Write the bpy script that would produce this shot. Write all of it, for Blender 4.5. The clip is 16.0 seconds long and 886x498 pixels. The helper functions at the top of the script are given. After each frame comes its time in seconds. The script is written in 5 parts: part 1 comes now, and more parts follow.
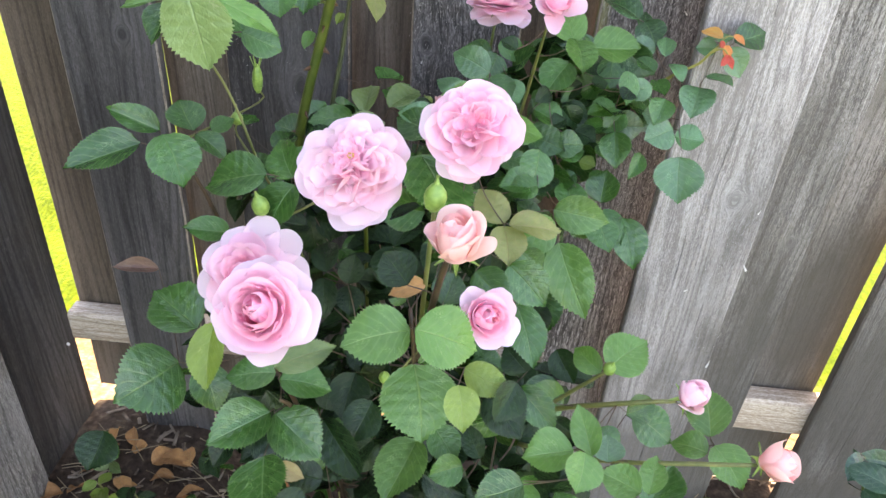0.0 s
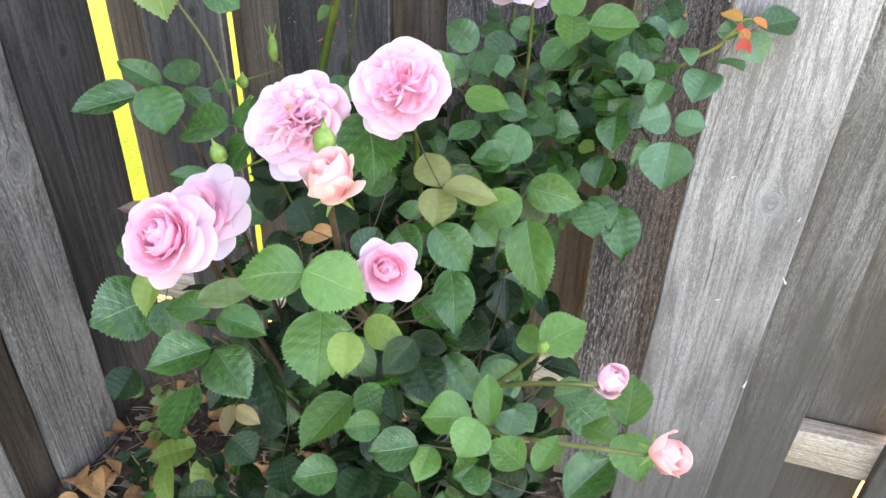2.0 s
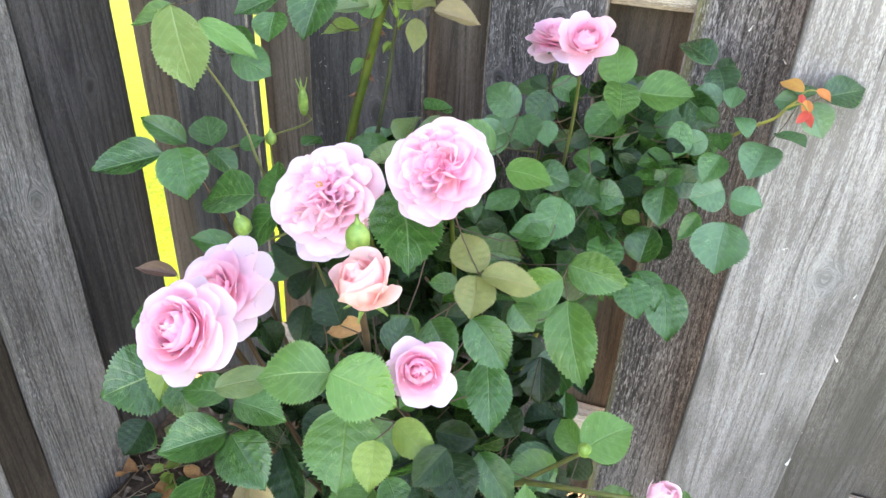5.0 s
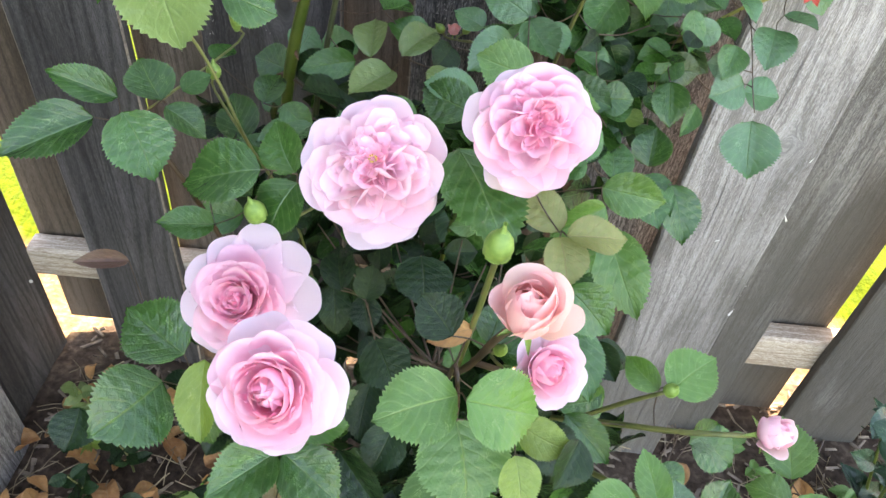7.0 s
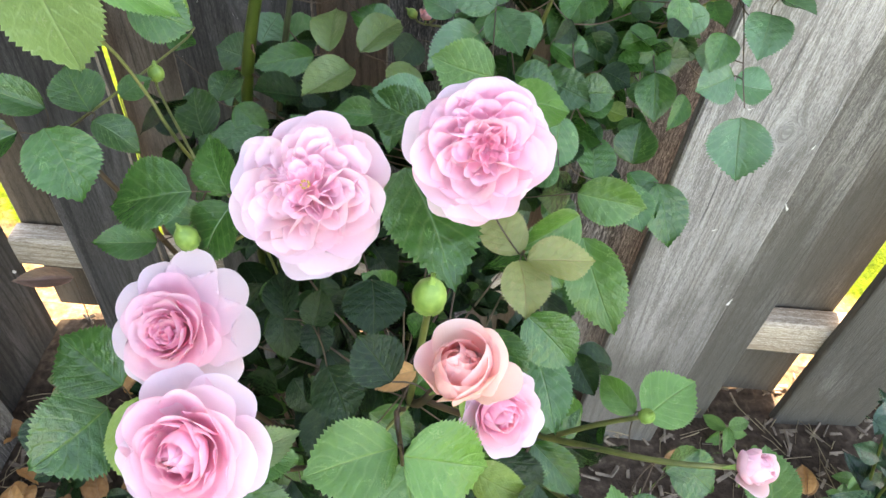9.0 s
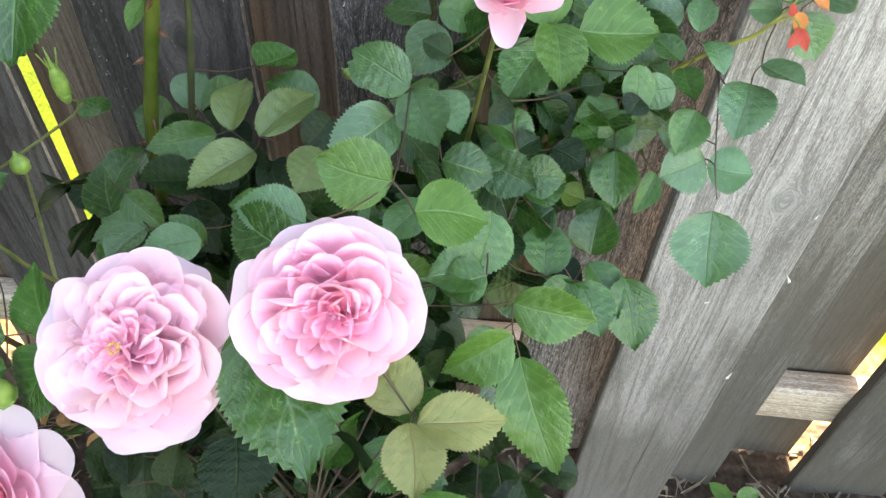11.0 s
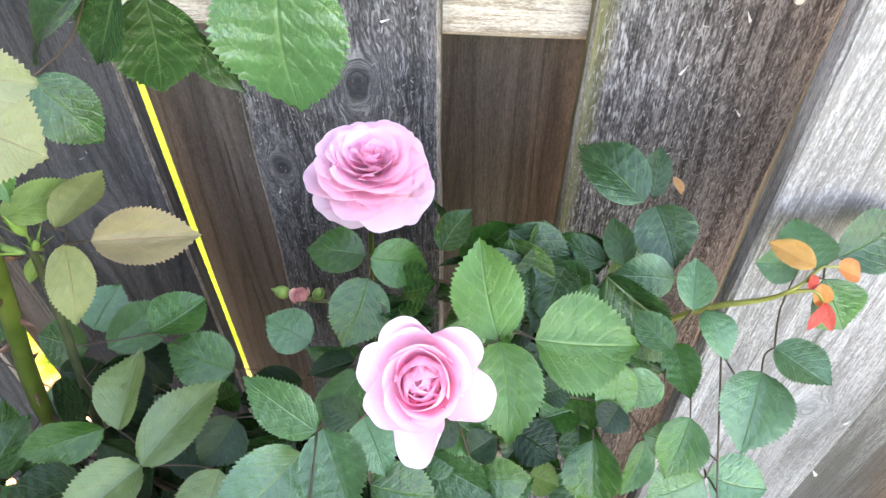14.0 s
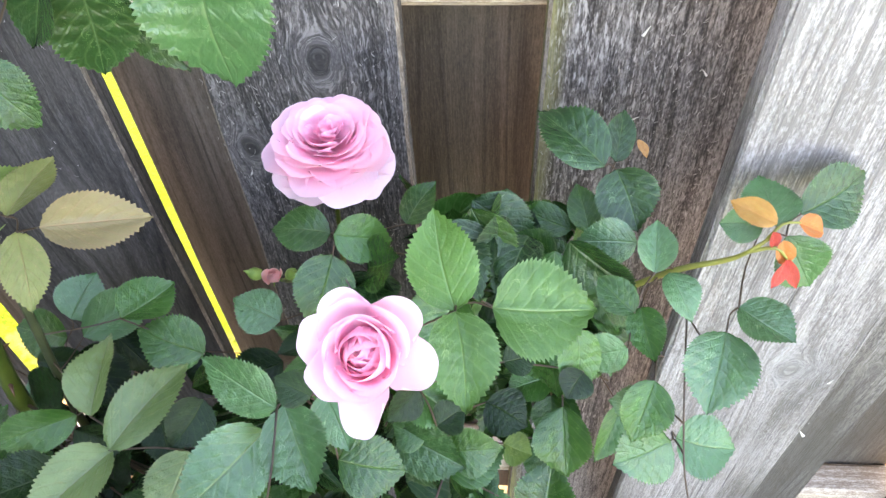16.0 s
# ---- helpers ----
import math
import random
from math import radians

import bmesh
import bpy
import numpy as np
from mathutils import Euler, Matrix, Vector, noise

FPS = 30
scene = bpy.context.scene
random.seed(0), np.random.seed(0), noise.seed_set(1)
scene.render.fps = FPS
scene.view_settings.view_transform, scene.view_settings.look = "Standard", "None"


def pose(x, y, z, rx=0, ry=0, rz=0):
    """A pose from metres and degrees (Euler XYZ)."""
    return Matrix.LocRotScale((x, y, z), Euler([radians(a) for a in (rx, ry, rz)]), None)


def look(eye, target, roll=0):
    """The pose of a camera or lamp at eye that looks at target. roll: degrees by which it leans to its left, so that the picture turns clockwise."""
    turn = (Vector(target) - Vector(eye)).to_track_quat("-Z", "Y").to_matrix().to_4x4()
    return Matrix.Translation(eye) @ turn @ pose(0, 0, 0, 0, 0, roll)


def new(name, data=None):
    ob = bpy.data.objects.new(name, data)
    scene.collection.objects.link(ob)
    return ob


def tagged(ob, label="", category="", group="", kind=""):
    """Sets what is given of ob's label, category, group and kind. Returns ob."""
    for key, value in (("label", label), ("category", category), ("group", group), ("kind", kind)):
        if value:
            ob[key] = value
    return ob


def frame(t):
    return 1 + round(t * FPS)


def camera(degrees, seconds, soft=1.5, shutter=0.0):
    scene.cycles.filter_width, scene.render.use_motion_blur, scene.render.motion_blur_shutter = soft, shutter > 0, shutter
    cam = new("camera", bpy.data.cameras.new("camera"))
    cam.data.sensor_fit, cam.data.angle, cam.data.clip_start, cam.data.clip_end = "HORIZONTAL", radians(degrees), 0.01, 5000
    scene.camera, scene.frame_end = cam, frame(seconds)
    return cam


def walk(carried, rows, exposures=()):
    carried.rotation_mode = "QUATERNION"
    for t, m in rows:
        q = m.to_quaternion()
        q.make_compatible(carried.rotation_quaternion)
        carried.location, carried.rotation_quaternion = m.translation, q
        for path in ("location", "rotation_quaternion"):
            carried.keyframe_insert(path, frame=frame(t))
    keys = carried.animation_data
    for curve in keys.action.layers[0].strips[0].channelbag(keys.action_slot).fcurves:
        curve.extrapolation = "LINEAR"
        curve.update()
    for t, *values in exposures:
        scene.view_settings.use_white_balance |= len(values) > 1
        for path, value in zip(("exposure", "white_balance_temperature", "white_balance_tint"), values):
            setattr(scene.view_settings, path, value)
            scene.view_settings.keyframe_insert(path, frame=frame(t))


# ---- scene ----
cam = camera(63.8, 16.0)
PATH = [
    (0, (0.131, 0.102, 0.894), (0.069, 1.769, -0.209), 4.5),
    (0.5, (0.154, 0.103, 0.889), (0.014, 1.775, -0.201), 4.5),
    (1, (0.21, 0.106, 0.879), (-0.034, 1.776, -0.195), 4.3),
    (1.5, (0.255, 0.111, 0.879), (-0.102, 1.739, -0.228), 3.4),
    (2, (0.279, 0.108, 0.872), (-0.183, 1.719, -0.219), 2.1),
    (2.5, (0.285, 0.1, 0.87), (-0.237, 1.716, -0.186), 2.1),
    (3, (0.305, 0.11, 0.88), (-0.307, 1.707, -0.157), 1.4),
    (3.5, (0.308, 0.114, 0.882), (-0.353, 1.721, -0.107), 1.6),
    (4, (0.304, 0.116, 0.883), (-0.375, 1.734, -0.076), 1.6),
    (4.2, (0.303, 0.119, 0.884), (-0.382, 1.738, -0.069), 2.0),
    (6.3, (0.1170, 0.2205, 0.9055), (0.0345, 1.7280, -0.4065), 5.55),
    (6.5, (0.1055, 0.2210, 0.9040), (0.0640, 1.7150, -0.4245), 5.80),
    (7, (0.0815, 0.2265, 0.9020), (0.1340, 1.6755, -0.4755), 7.05),
    (7.5, (0.0930, 0.2575, 0.9140), (0.1540, 1.6630, -0.5075), 7.15),
    (8, (0.1025, 0.2725, 0.9135), (0.1580, 1.6505, -0.5345), 6.80),
    (8.2, (0.1060, 0.2730, 0.9125), (0.1510, 1.6380, -0.5485), 6.80),
    (10.3, (0.137, 0.301, 0.896), (0.125, 1.685, -0.547), 3.8),
    (10.5, (0.148, 0.322, 0.897), (0.125, 1.701, -0.551), 3.8),
    (11, (0.172, 0.373, 0.898), (0.113, 1.755, -0.547), 3.2),
    (11.5, (0.191, 0.423, 0.902), (0.088, 1.825, -0.521), 2.3),
    (12, (0.205, 0.457, 0.922), (0.061, 1.875, -0.481), 1.3),
    (12.5, (0.201, 0.484, 0.926), (0.038, 1.908, -0.47), 0.7),
    (13, (0.193, 0.516, 0.929), (0.033, 1.937, -0.469), 0.2),
    (13.5, (0.19, 0.531, 0.932), (0.05, 1.931, -0.489), -0.0),
    (14, (0.199, 0.55, 0.949), (0.09, 1.903, -0.52), -0.2),
    (14.5, (0.216, 0.597, 0.922), (0.136, 1.892, -0.599), -0.5),
    (15, (0.221, 0.614, 0.911), (0.16, 1.884, -0.633), -0.6),
    (15.5, (0.22, 0.599, 0.926), (0.142, 1.857, -0.627), -1.7),
    (16, (0.221, 0.55, 0.944), (0.093, 1.862, -0.56), -3.3),
]
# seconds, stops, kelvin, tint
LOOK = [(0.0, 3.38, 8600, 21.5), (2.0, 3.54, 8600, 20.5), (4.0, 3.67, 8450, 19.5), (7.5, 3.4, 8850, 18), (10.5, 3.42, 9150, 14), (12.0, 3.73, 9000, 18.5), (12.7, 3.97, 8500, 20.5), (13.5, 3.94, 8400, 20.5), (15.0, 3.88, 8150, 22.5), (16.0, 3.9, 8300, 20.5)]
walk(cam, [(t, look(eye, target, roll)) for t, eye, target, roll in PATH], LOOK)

# ---- world and light ----
world = bpy.data.worlds.new("world")
scene.world = world
world.use_nodes = True
wn = world.node_tree.nodes
sky = wn.new("ShaderNodeTexSky")
sky.sky_type = "NISHITA"
sky.sun_disc = False
sky.sun_elevation, sky.sun_rotation = radians(44), radians(5)
world.node_tree.links.new(sky.outputs[0], wn["Background"].inputs[0])
wn["Background"].inputs[1].default_value = 0.15
sun = new("sun", bpy.data.lights.new("sun", "SUN"))
sun.data.energy, sun.data.angle, sun.data.color = 5.0, radians(0.5), (1.0, 0.95, 0.86)
sun.matrix_world = look((0.26, 3.0, 2.9), (0, 0, 0))


# ---- materials ----
def material(name):
    m = bpy.data.materials.new(name)
    m.use_nodes = True
    return m, m.node_tree, m.node_tree.nodes["Principled BSDF"]


def node(tree, kind, **values):
    n = tree.nodes.new(kind)
    for key, value in values.items():
        if key in ("operation", "blend_type", "data_type", "feature", "noise_dimensions", "wave_type", "bands_direction"):
            if key == "operation":
                n.operation = value
            elif key == "blend_type":
                n.blend_type = value
            elif key == "data_type":
                n.data_type = value
            elif key == "feature":
                n.feature = value
        else:
            n.inputs[key.replace("_", " ")].default_value = value
    return n


def maths(tree, op, a, b=0.0, c=0.0):
    n = tree.nodes.new("ShaderNodeMath")
    n.operation = op
    for i, v in enumerate((a, b, c)):
        if isinstance(v, (int, float)):
            n.inputs[i].default_value = v
        else:
            tree.links.new(v, n.inputs[i])
    return n.outputs[0]


def ramp(tree, fac, stops):
    n = tree.nodes.new("ShaderNodeValToRGB")
    while len(n.color_ramp.elements) < len(stops):
        n.color_ramp.elements.new(0.5)
    for e, (p, col) in zip(n.color_ramp.elements, stops):
        e.position, e.color = p, (*col, 1)
    tree.links.new(fac, n.inputs[0])
    return n.outputs[0]


def mix(tree, fac, a, b, kind="MIX"):
    n = tree.nodes.new("ShaderNodeMix")
    n.data_type, n.blend_type = "RGBA", kind
    for i, v in ((0, fac), (6, a), (7, b)):
        if isinstance(v, (int, float)):
            n.inputs[i].default_value = v
        elif isinstance(v, tuple):
            n.inputs[i].default_value = (*v, 1)
        else:
            tree.links.new(v, n.inputs[i])
    return n.outputs[2]


def bump(tree, height, strength, distance, shader):
    n = tree.nodes.new("ShaderNodeBump")
    n.inputs["Strength"].default_value, n.inputs["Distance"].default_value = strength, distance
    tree.links.new(height, n.inputs["Height"])
    tree.links.new(n.outputs[0], shader.inputs["Normal"])


def noise_at(tree, scale, vector, detail=4.0, distortion=0.0):
    mp = tree.nodes.new("ShaderNodeMapping")
    mp.inputs["Scale"].default_value = scale
    tree.links.new(vector, mp.inputs["Vector"])
    n = tree.nodes.new("ShaderNodeTexNoise")
    n.inputs["Scale"].default_value, n.inputs["Detail"].default_value, n.inputs["Distortion"].default_value = 1.0, detail, distortion
    tree.links.new(mp.outputs[0], n.inputs["Vector"])
    return n.outputs["Fac"]


def wood(name, dark, mid, light, fibre=0.5, moss=0.0, edge=0.0, flecks=0.5, algae_shade=0.0, crisp=1.0, stain=0.0):
    """Sawn softwood: grain along z that parts round a knot, growth bands, crisp raised fibres, checks."""
    m, t, b = material(name)
    tc = t.nodes.new("ShaderNodeTexCoord")
    info = t.nodes.new("ShaderNodeObjectInfo")
    sep = t.nodes.new("ShaderNodeSeparateXYZ")
    t.links.new(tc.outputs["Object"], sep.inputs[0])
    across = sep.outputs[0]
    core = 0.0
    halo = 0.0
    for key in ("knot", "knot_b"):
        at = t.nodes.new("ShaderNodeAttribute")
        at.attribute_type, at.attribute_name = "OBJECT", key
        ks = t.nodes.new("ShaderNodeSeparateXYZ")
        t.links.new(at.outputs["Vector"], ks.inputs[0])
        dx = maths(t, "SUBTRACT", sep.outputs[0], ks.outputs[0])
        dz = maths(t, "MULTIPLY", maths(t, "SUBTRACT", sep.outputs[2], ks.outputs[2]), 0.62)
        d2 = maths(t, "ADD", maths(t, "MULTIPLY", dx, dx), maths(t, "MULTIPLY", dz, dz))
        a2 = maths(t, "MAXIMUM", maths(t, "MULTIPLY", ks.outputs[1], ks.outputs[1]), 1e-9)
        wobble = noise_at(t, (75, 75, 45), tc.outputs["Object"], 3.0)
        rel = maths(t, "MULTIPLY", maths(t, "DIVIDE", d2, a2), maths(t, "MULTIPLY_ADD", wobble, 2.0, 0.05))
        part_way = maths(t, "MAXIMUM", maths(t, "SUBTRACT", 1.0, maths(t, "DIVIDE", 1.0, maths(t, "MAXIMUM", rel, 0.001))), 0.0)
        bend = maths(t, "MULTIPLY", dx, maths(t, "SUBTRACT", part_way, 1.0))
        inside = maths(t, "MULTIPLY", maths(t, "SUBTRACT", 1.0, maths(t, "MINIMUM", rel, 1.0)), maths(t, "MULTIPLY", ks.outputs[1], 0.9))
        across = maths(t, "ADD", across, maths(t, "ADD", bend, inside))
        core = maths(t, "ADD", core, maths(t, "MINIMUM", maths(t, "MAXIMUM", maths(t, "MULTIPLY", maths(t, "SUBTRACT", 0.75, rel), 1.6), 0.0), 1.0))
        halo = maths(t, "ADD", halo, maths(t, "MULTIPLY", maths(t, "POWER", 2.718, maths(t, "MULTIPLY", rel, -0.28)), 1.0))
    comb = t.nodes.new("ShaderNodeCombineXYZ")
    for i, v in enumerate((across, sep.outputs[1], sep.outputs[2])):
        t.links.new(maths(t, "MULTIPLY_ADD", info.outputs["Random"], 3.7 + 2.1 * i, v), comb.inputs[i])
    p = comb.outputs[0]
    bands = noise_at(t, (17, 17, 0.9), p, 2.0, 0.3)
    rings = maths(t, "MULTIPLY_ADD", maths(t, "SINE", maths(t, "MULTIPLY", bands, 95.0)), 0.5, 0.5)
    late = maths(t, "POWER", rings, 3.0)
    fine = noise_at(t, (900, 900, 26), p, 3.0)
    hair = noise_at(t, (800, 800, 120), p, 3.0)
    grit = noise_at(t, (1100, 1100, 420), p, 2.0)
    broad = noise_at(t, (8, 8, 1.8), p, 4.0)
    streak = noise_at(t, (150, 150, 3.0), p, 4.0)
    value = 0.5
    for n, k in ((fine, 0.7 * crisp), (broad, 1.0), (streak, 0.45), (hair, crisp), (grit, crisp)):
        value = maths(t, "ADD", value, maths(t, "MULTIPLY_ADD", n, k, -0.5 * k))
    value = maths(t, "ADD", value, maths(t, "MULTIPLY_ADD", late, -0.22, 0.06))
    value = maths(t, "ADD", value, maths(t, "MULTIPLY_ADD", info.outputs["Random"], 0.2, -0.1))
    col = ramp(t, value, ((0.2, dark), (0.5, mid), (0.85, light)))
    check = ramp(t, noise_at(t, (260, 260, 4.5), p, 2.0), ((0.25, (1, 1, 1)), (0.31, (0, 0, 0))))
    col = mix(t, maths(t, "MULTIPLY", check, 0.7), col, tuple(c * 0.45 for c in dark))
    pale = tuple(min(0.8, 1.5 * c + 0.05) for c in light)
    where = ramp(t, noise_at(t, (14, 14, 5), p, 3.0), ((0.36, (0.1, 0.1, 0.1)), (0.60, (1, 1, 1))))
    spark = ramp(t, noise_at(t, (620, 620, 115), p, 2.0, 0.4), ((0.56, (0, 0, 0)), (0.66, (1, 1, 1))))
    col = mix(t, maths(t, "MULTIPLY", maths(t, "MULTIPLY", where, spark), flecks), col, pale)
    col = mix(t, maths(t, "MULTIPLY", maths(t, "MULTIPLY", halo, fine), 0.35), col, pale)
    col = mix(t, maths(t, "MULTIPLY", core, 0.85 * (1.0 - 2.2 * mid[0])), col, tuple(c * 0.5 for c in dark))
    if stain:
        wash = ramp(t, noise_at(t, (16, 16, 2.6), p, 5.0, 0.8), ((0.40, (0, 0, 0)), (0.62, (1, 1, 1))))
        col = mix(t, maths(t, "MULTIPLY", wash, stain), col, tuple(c * 0.55 for c in dark))
    if moss:
        patch = ramp(t, noise_at(t, (9, 9, 2.2), p, 4.0), ((0.5, (0, 0, 0)), (0.72, (1, 1, 1))))
        col = mix(t, maths(t, "MULTIPLY", patch, moss), col, (0.12, 0.10, 0.06))
    if algae_shade:
        # algae blots, with shade towards the board's foot painted into the colour
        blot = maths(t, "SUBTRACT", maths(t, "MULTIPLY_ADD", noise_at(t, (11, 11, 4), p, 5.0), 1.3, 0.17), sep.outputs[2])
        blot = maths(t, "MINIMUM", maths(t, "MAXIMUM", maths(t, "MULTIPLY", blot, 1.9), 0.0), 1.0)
        col = mix(t, maths(t, "MULTIPLY", blot, algae_shade), col, (0.075, 0.067, 0.055))
    if edge:
        rim = maths(t, "MULTIPLY_ADD", broad, 0.05, maths(t, "SUBTRACT", -0.074, sep.outputs[0]))
        rim = maths(t, "MINIMUM", maths(t, "MAXIMUM", maths(t, "MULTIPLY", rim, 70.0), 0.0), 1.0)
        col = mix(t, maths(t, "MULTIPLY", maths(t, "MULTIPLY", rim, fine), edge * 1.6), col, (0.21, 0.195, 0.08))
    t.links.new(col, b.inputs["Base Color"])
    b.inputs["Roughness"].default_value = 0.82
    b.inputs["Specular IOR Level"].default_value = 0.3
    relief = maths(t, "ADD", maths(t, "ADD", fine, maths(t, "MULTIPLY", hair, 0.7)), maths(t, "MULTIPLY_ADD", late, 0.4, maths(t, "MULTIPLY", check, -1.2)))
    bump(t, relief, fibre, 0.0014, b)
    return m


M_GREY = wood("weathered grey wood", (0.029, 0.026, 0.025), (0.088, 0.080, 0.078), (0.21, 0.194, 0.190), 0.9, 0.05, 0.0, 0.5)
M_MOSSY = wood("mossy-edged grey wood", (0.032, 0.027, 0.026), (0.094, 0.083, 0.079), (0.25, 0.228, 0.220), 0.9, 0.08, 1.0, 0.8)
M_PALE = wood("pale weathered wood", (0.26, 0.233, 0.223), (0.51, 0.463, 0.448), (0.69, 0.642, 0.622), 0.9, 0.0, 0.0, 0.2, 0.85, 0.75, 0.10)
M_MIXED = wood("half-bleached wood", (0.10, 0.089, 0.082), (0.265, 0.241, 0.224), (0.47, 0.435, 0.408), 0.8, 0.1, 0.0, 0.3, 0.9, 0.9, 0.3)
M_SLATE = wood("slate-dark weathered wood", (0.028, 0.025, 0.024), (0.066, 0.060, 0.058), (0.14, 0.130, 0.126), 0.5, 0.12, 0.0, 0.15, 0.0, 0.5, 0.35)
M_SIDE = wood("smooth grey wood", (0.08, 0.072, 0.067), (0.21, 0.194, 0.182), (0.39, 0.366, 0.345), 0.7, 0.12, 0.0, 0.4, 0.1, 0.75, 0.3)
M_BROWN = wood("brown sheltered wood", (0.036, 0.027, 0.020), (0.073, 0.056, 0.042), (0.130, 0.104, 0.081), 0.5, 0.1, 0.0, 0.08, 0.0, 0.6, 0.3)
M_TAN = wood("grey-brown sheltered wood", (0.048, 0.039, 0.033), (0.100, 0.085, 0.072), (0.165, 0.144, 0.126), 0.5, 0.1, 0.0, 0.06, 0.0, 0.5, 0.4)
M_WORN = wood("worn pale arris", (0.10, 0.08, 0.065), (0.19, 0.155, 0.125), (0.32, 0.27, 0.22), 0.5, 0.0, 0.0, 0.3)
M_RAIL = wood("rail wood", (0.29, 0.215, 0.155), (0.50, 0.415, 0.325), (0.66, 0.575, 0.475), 0.4, 0.0, 0.0, 0.1)


def leaf_material(name, low, high, tint, gloss, through_amount, shine=0.5):
    """Rose leaflet: midrib and side veins, quilted relief, a little light through the blade."""
    m, t, b = material(name)
    uv = t.nodes.new("ShaderNodeUVMap")
    sep = t.nodes.new("ShaderNodeSeparateXYZ")
    t.links.new(uv.outputs[0], sep.inputs[0])
    across = maths(t, "ABSOLUTE", maths(t, "SUBTRACT", sep.outputs[0], 0.5))
    info = t.nodes.new("ShaderNodeObjectInfo")
    slant = maths(t, "SUBTRACT", sep.outputs[1], maths(t, "MULTIPLY", across, 0.75))
    tc = t.nodes.new("ShaderNodeTexCoord")
    stray = noise_at(t, (3, 3, 3), tc.outputs["Object"], 2.0)
    wave = maths(t, "MULTIPLY_ADD", maths(t, "SINE", maths(t, "MULTIPLY_ADD", slant, 40.0, maths(t, "MULTIPLY", stray, 5.0))), 0.5, 0.5)
    vein = maths(t, "POWER", wave, 9.0)
    trail = maths(t, "ABSOLUTE", maths(t, "SUBTRACT", noise_at(t, (9, 9, 9), tc.outputs["Object"], 2.0, 1.2), 0.5))
    scar = ramp(t, maths(t, "ADD", trail, maths(t, "MULTIPLY_ADD", noise_at(t, (2.5, 2.5, 2.5), tc.outputs["Object"], 1.0), -0.12, 0.07)), ((0.004, (1, 1, 1)), (0.010, (0, 0, 0))))
    rib = maths(t, "POWER", maths(t, "SUBTRACT", 1.0, maths(t, "MINIMUM", maths(t, "MULTIPLY", across, 30.0), 1.0)), 2.0)
    mottled = noise_at(t, (5, 5, 5), tc.outputs["Object"], 5.0)
    value = maths(t, "ADD", maths(t, "MULTIPLY", mottled, 0.75), maths(t, "MULTIPLY", info.outputs["Random"], 0.45))
    col = ramp(t, value, ((0.25, low), (0.85, high)))
    fleck = ramp(t, noise_at(t, (60, 60, 60), tc.outputs["Object"], 2.0), ((0.70, (0, 0, 0)), (0.78, (1, 1, 1))))
    col = mix(t, maths(t, "MULTIPLY", fleck, 0.35), col, tint)
    col = mix(t, maths(t, "MULTIPLY", scar, 0.45), col, tuple(min(0.4, 1.7 * c) for c in tint))
    col = mix(t, maths(t, "MULTIPLY", vein, 0.26), col, tint)
    col = mix(t, maths(t, "MULTIPLY", rib, 0.75), col, tint)
    margin = maths(t, "POWER", maths(t, "MULTIPLY", across, 2.0), 26.0)
    col = mix(t, maths(t, "MULTIPLY", margin, 0.45), col, tuple(min(1.0, 1.3 * c) for c in tint))
    t.links.new(col, b.inputs["Base Color"])
    b.inputs["Roughness"].default_value = gloss
    b.inputs["Specular IOR Level"].default_value = shine
    cells = noise_at(t, (26, 26, 26), tc.outputs["Object"], 5.0, 0.5)
    height = maths(t, "ADD", maths(t, "MULTIPLY", vein, -0.25), maths(t, "ADD", maths(t, "MULTIPLY", rib, -1.2), maths(t, "MULTIPLY", cells, 0.9)))
    bump(t, height, 0.42, 0.0014, b)
    tr = t.nodes.new("ShaderNodeBsdfTranslucent")
    t.links.new(mix(t, 0.5, col, tuple(min(1.0, 1.6 * c) for c in high)), tr.inputs[0])
    ms = t.nodes.new("ShaderNodeMixShader")
    ms.inputs[0].default_value = through_amount
    t.links.new(b.outputs[0], ms.inputs[1])
    t.links.new(tr.outputs[0], ms.inputs[2])
    t.links.new(ms.outputs[0], t.nodes["Material Output"].inputs[0])
    return m


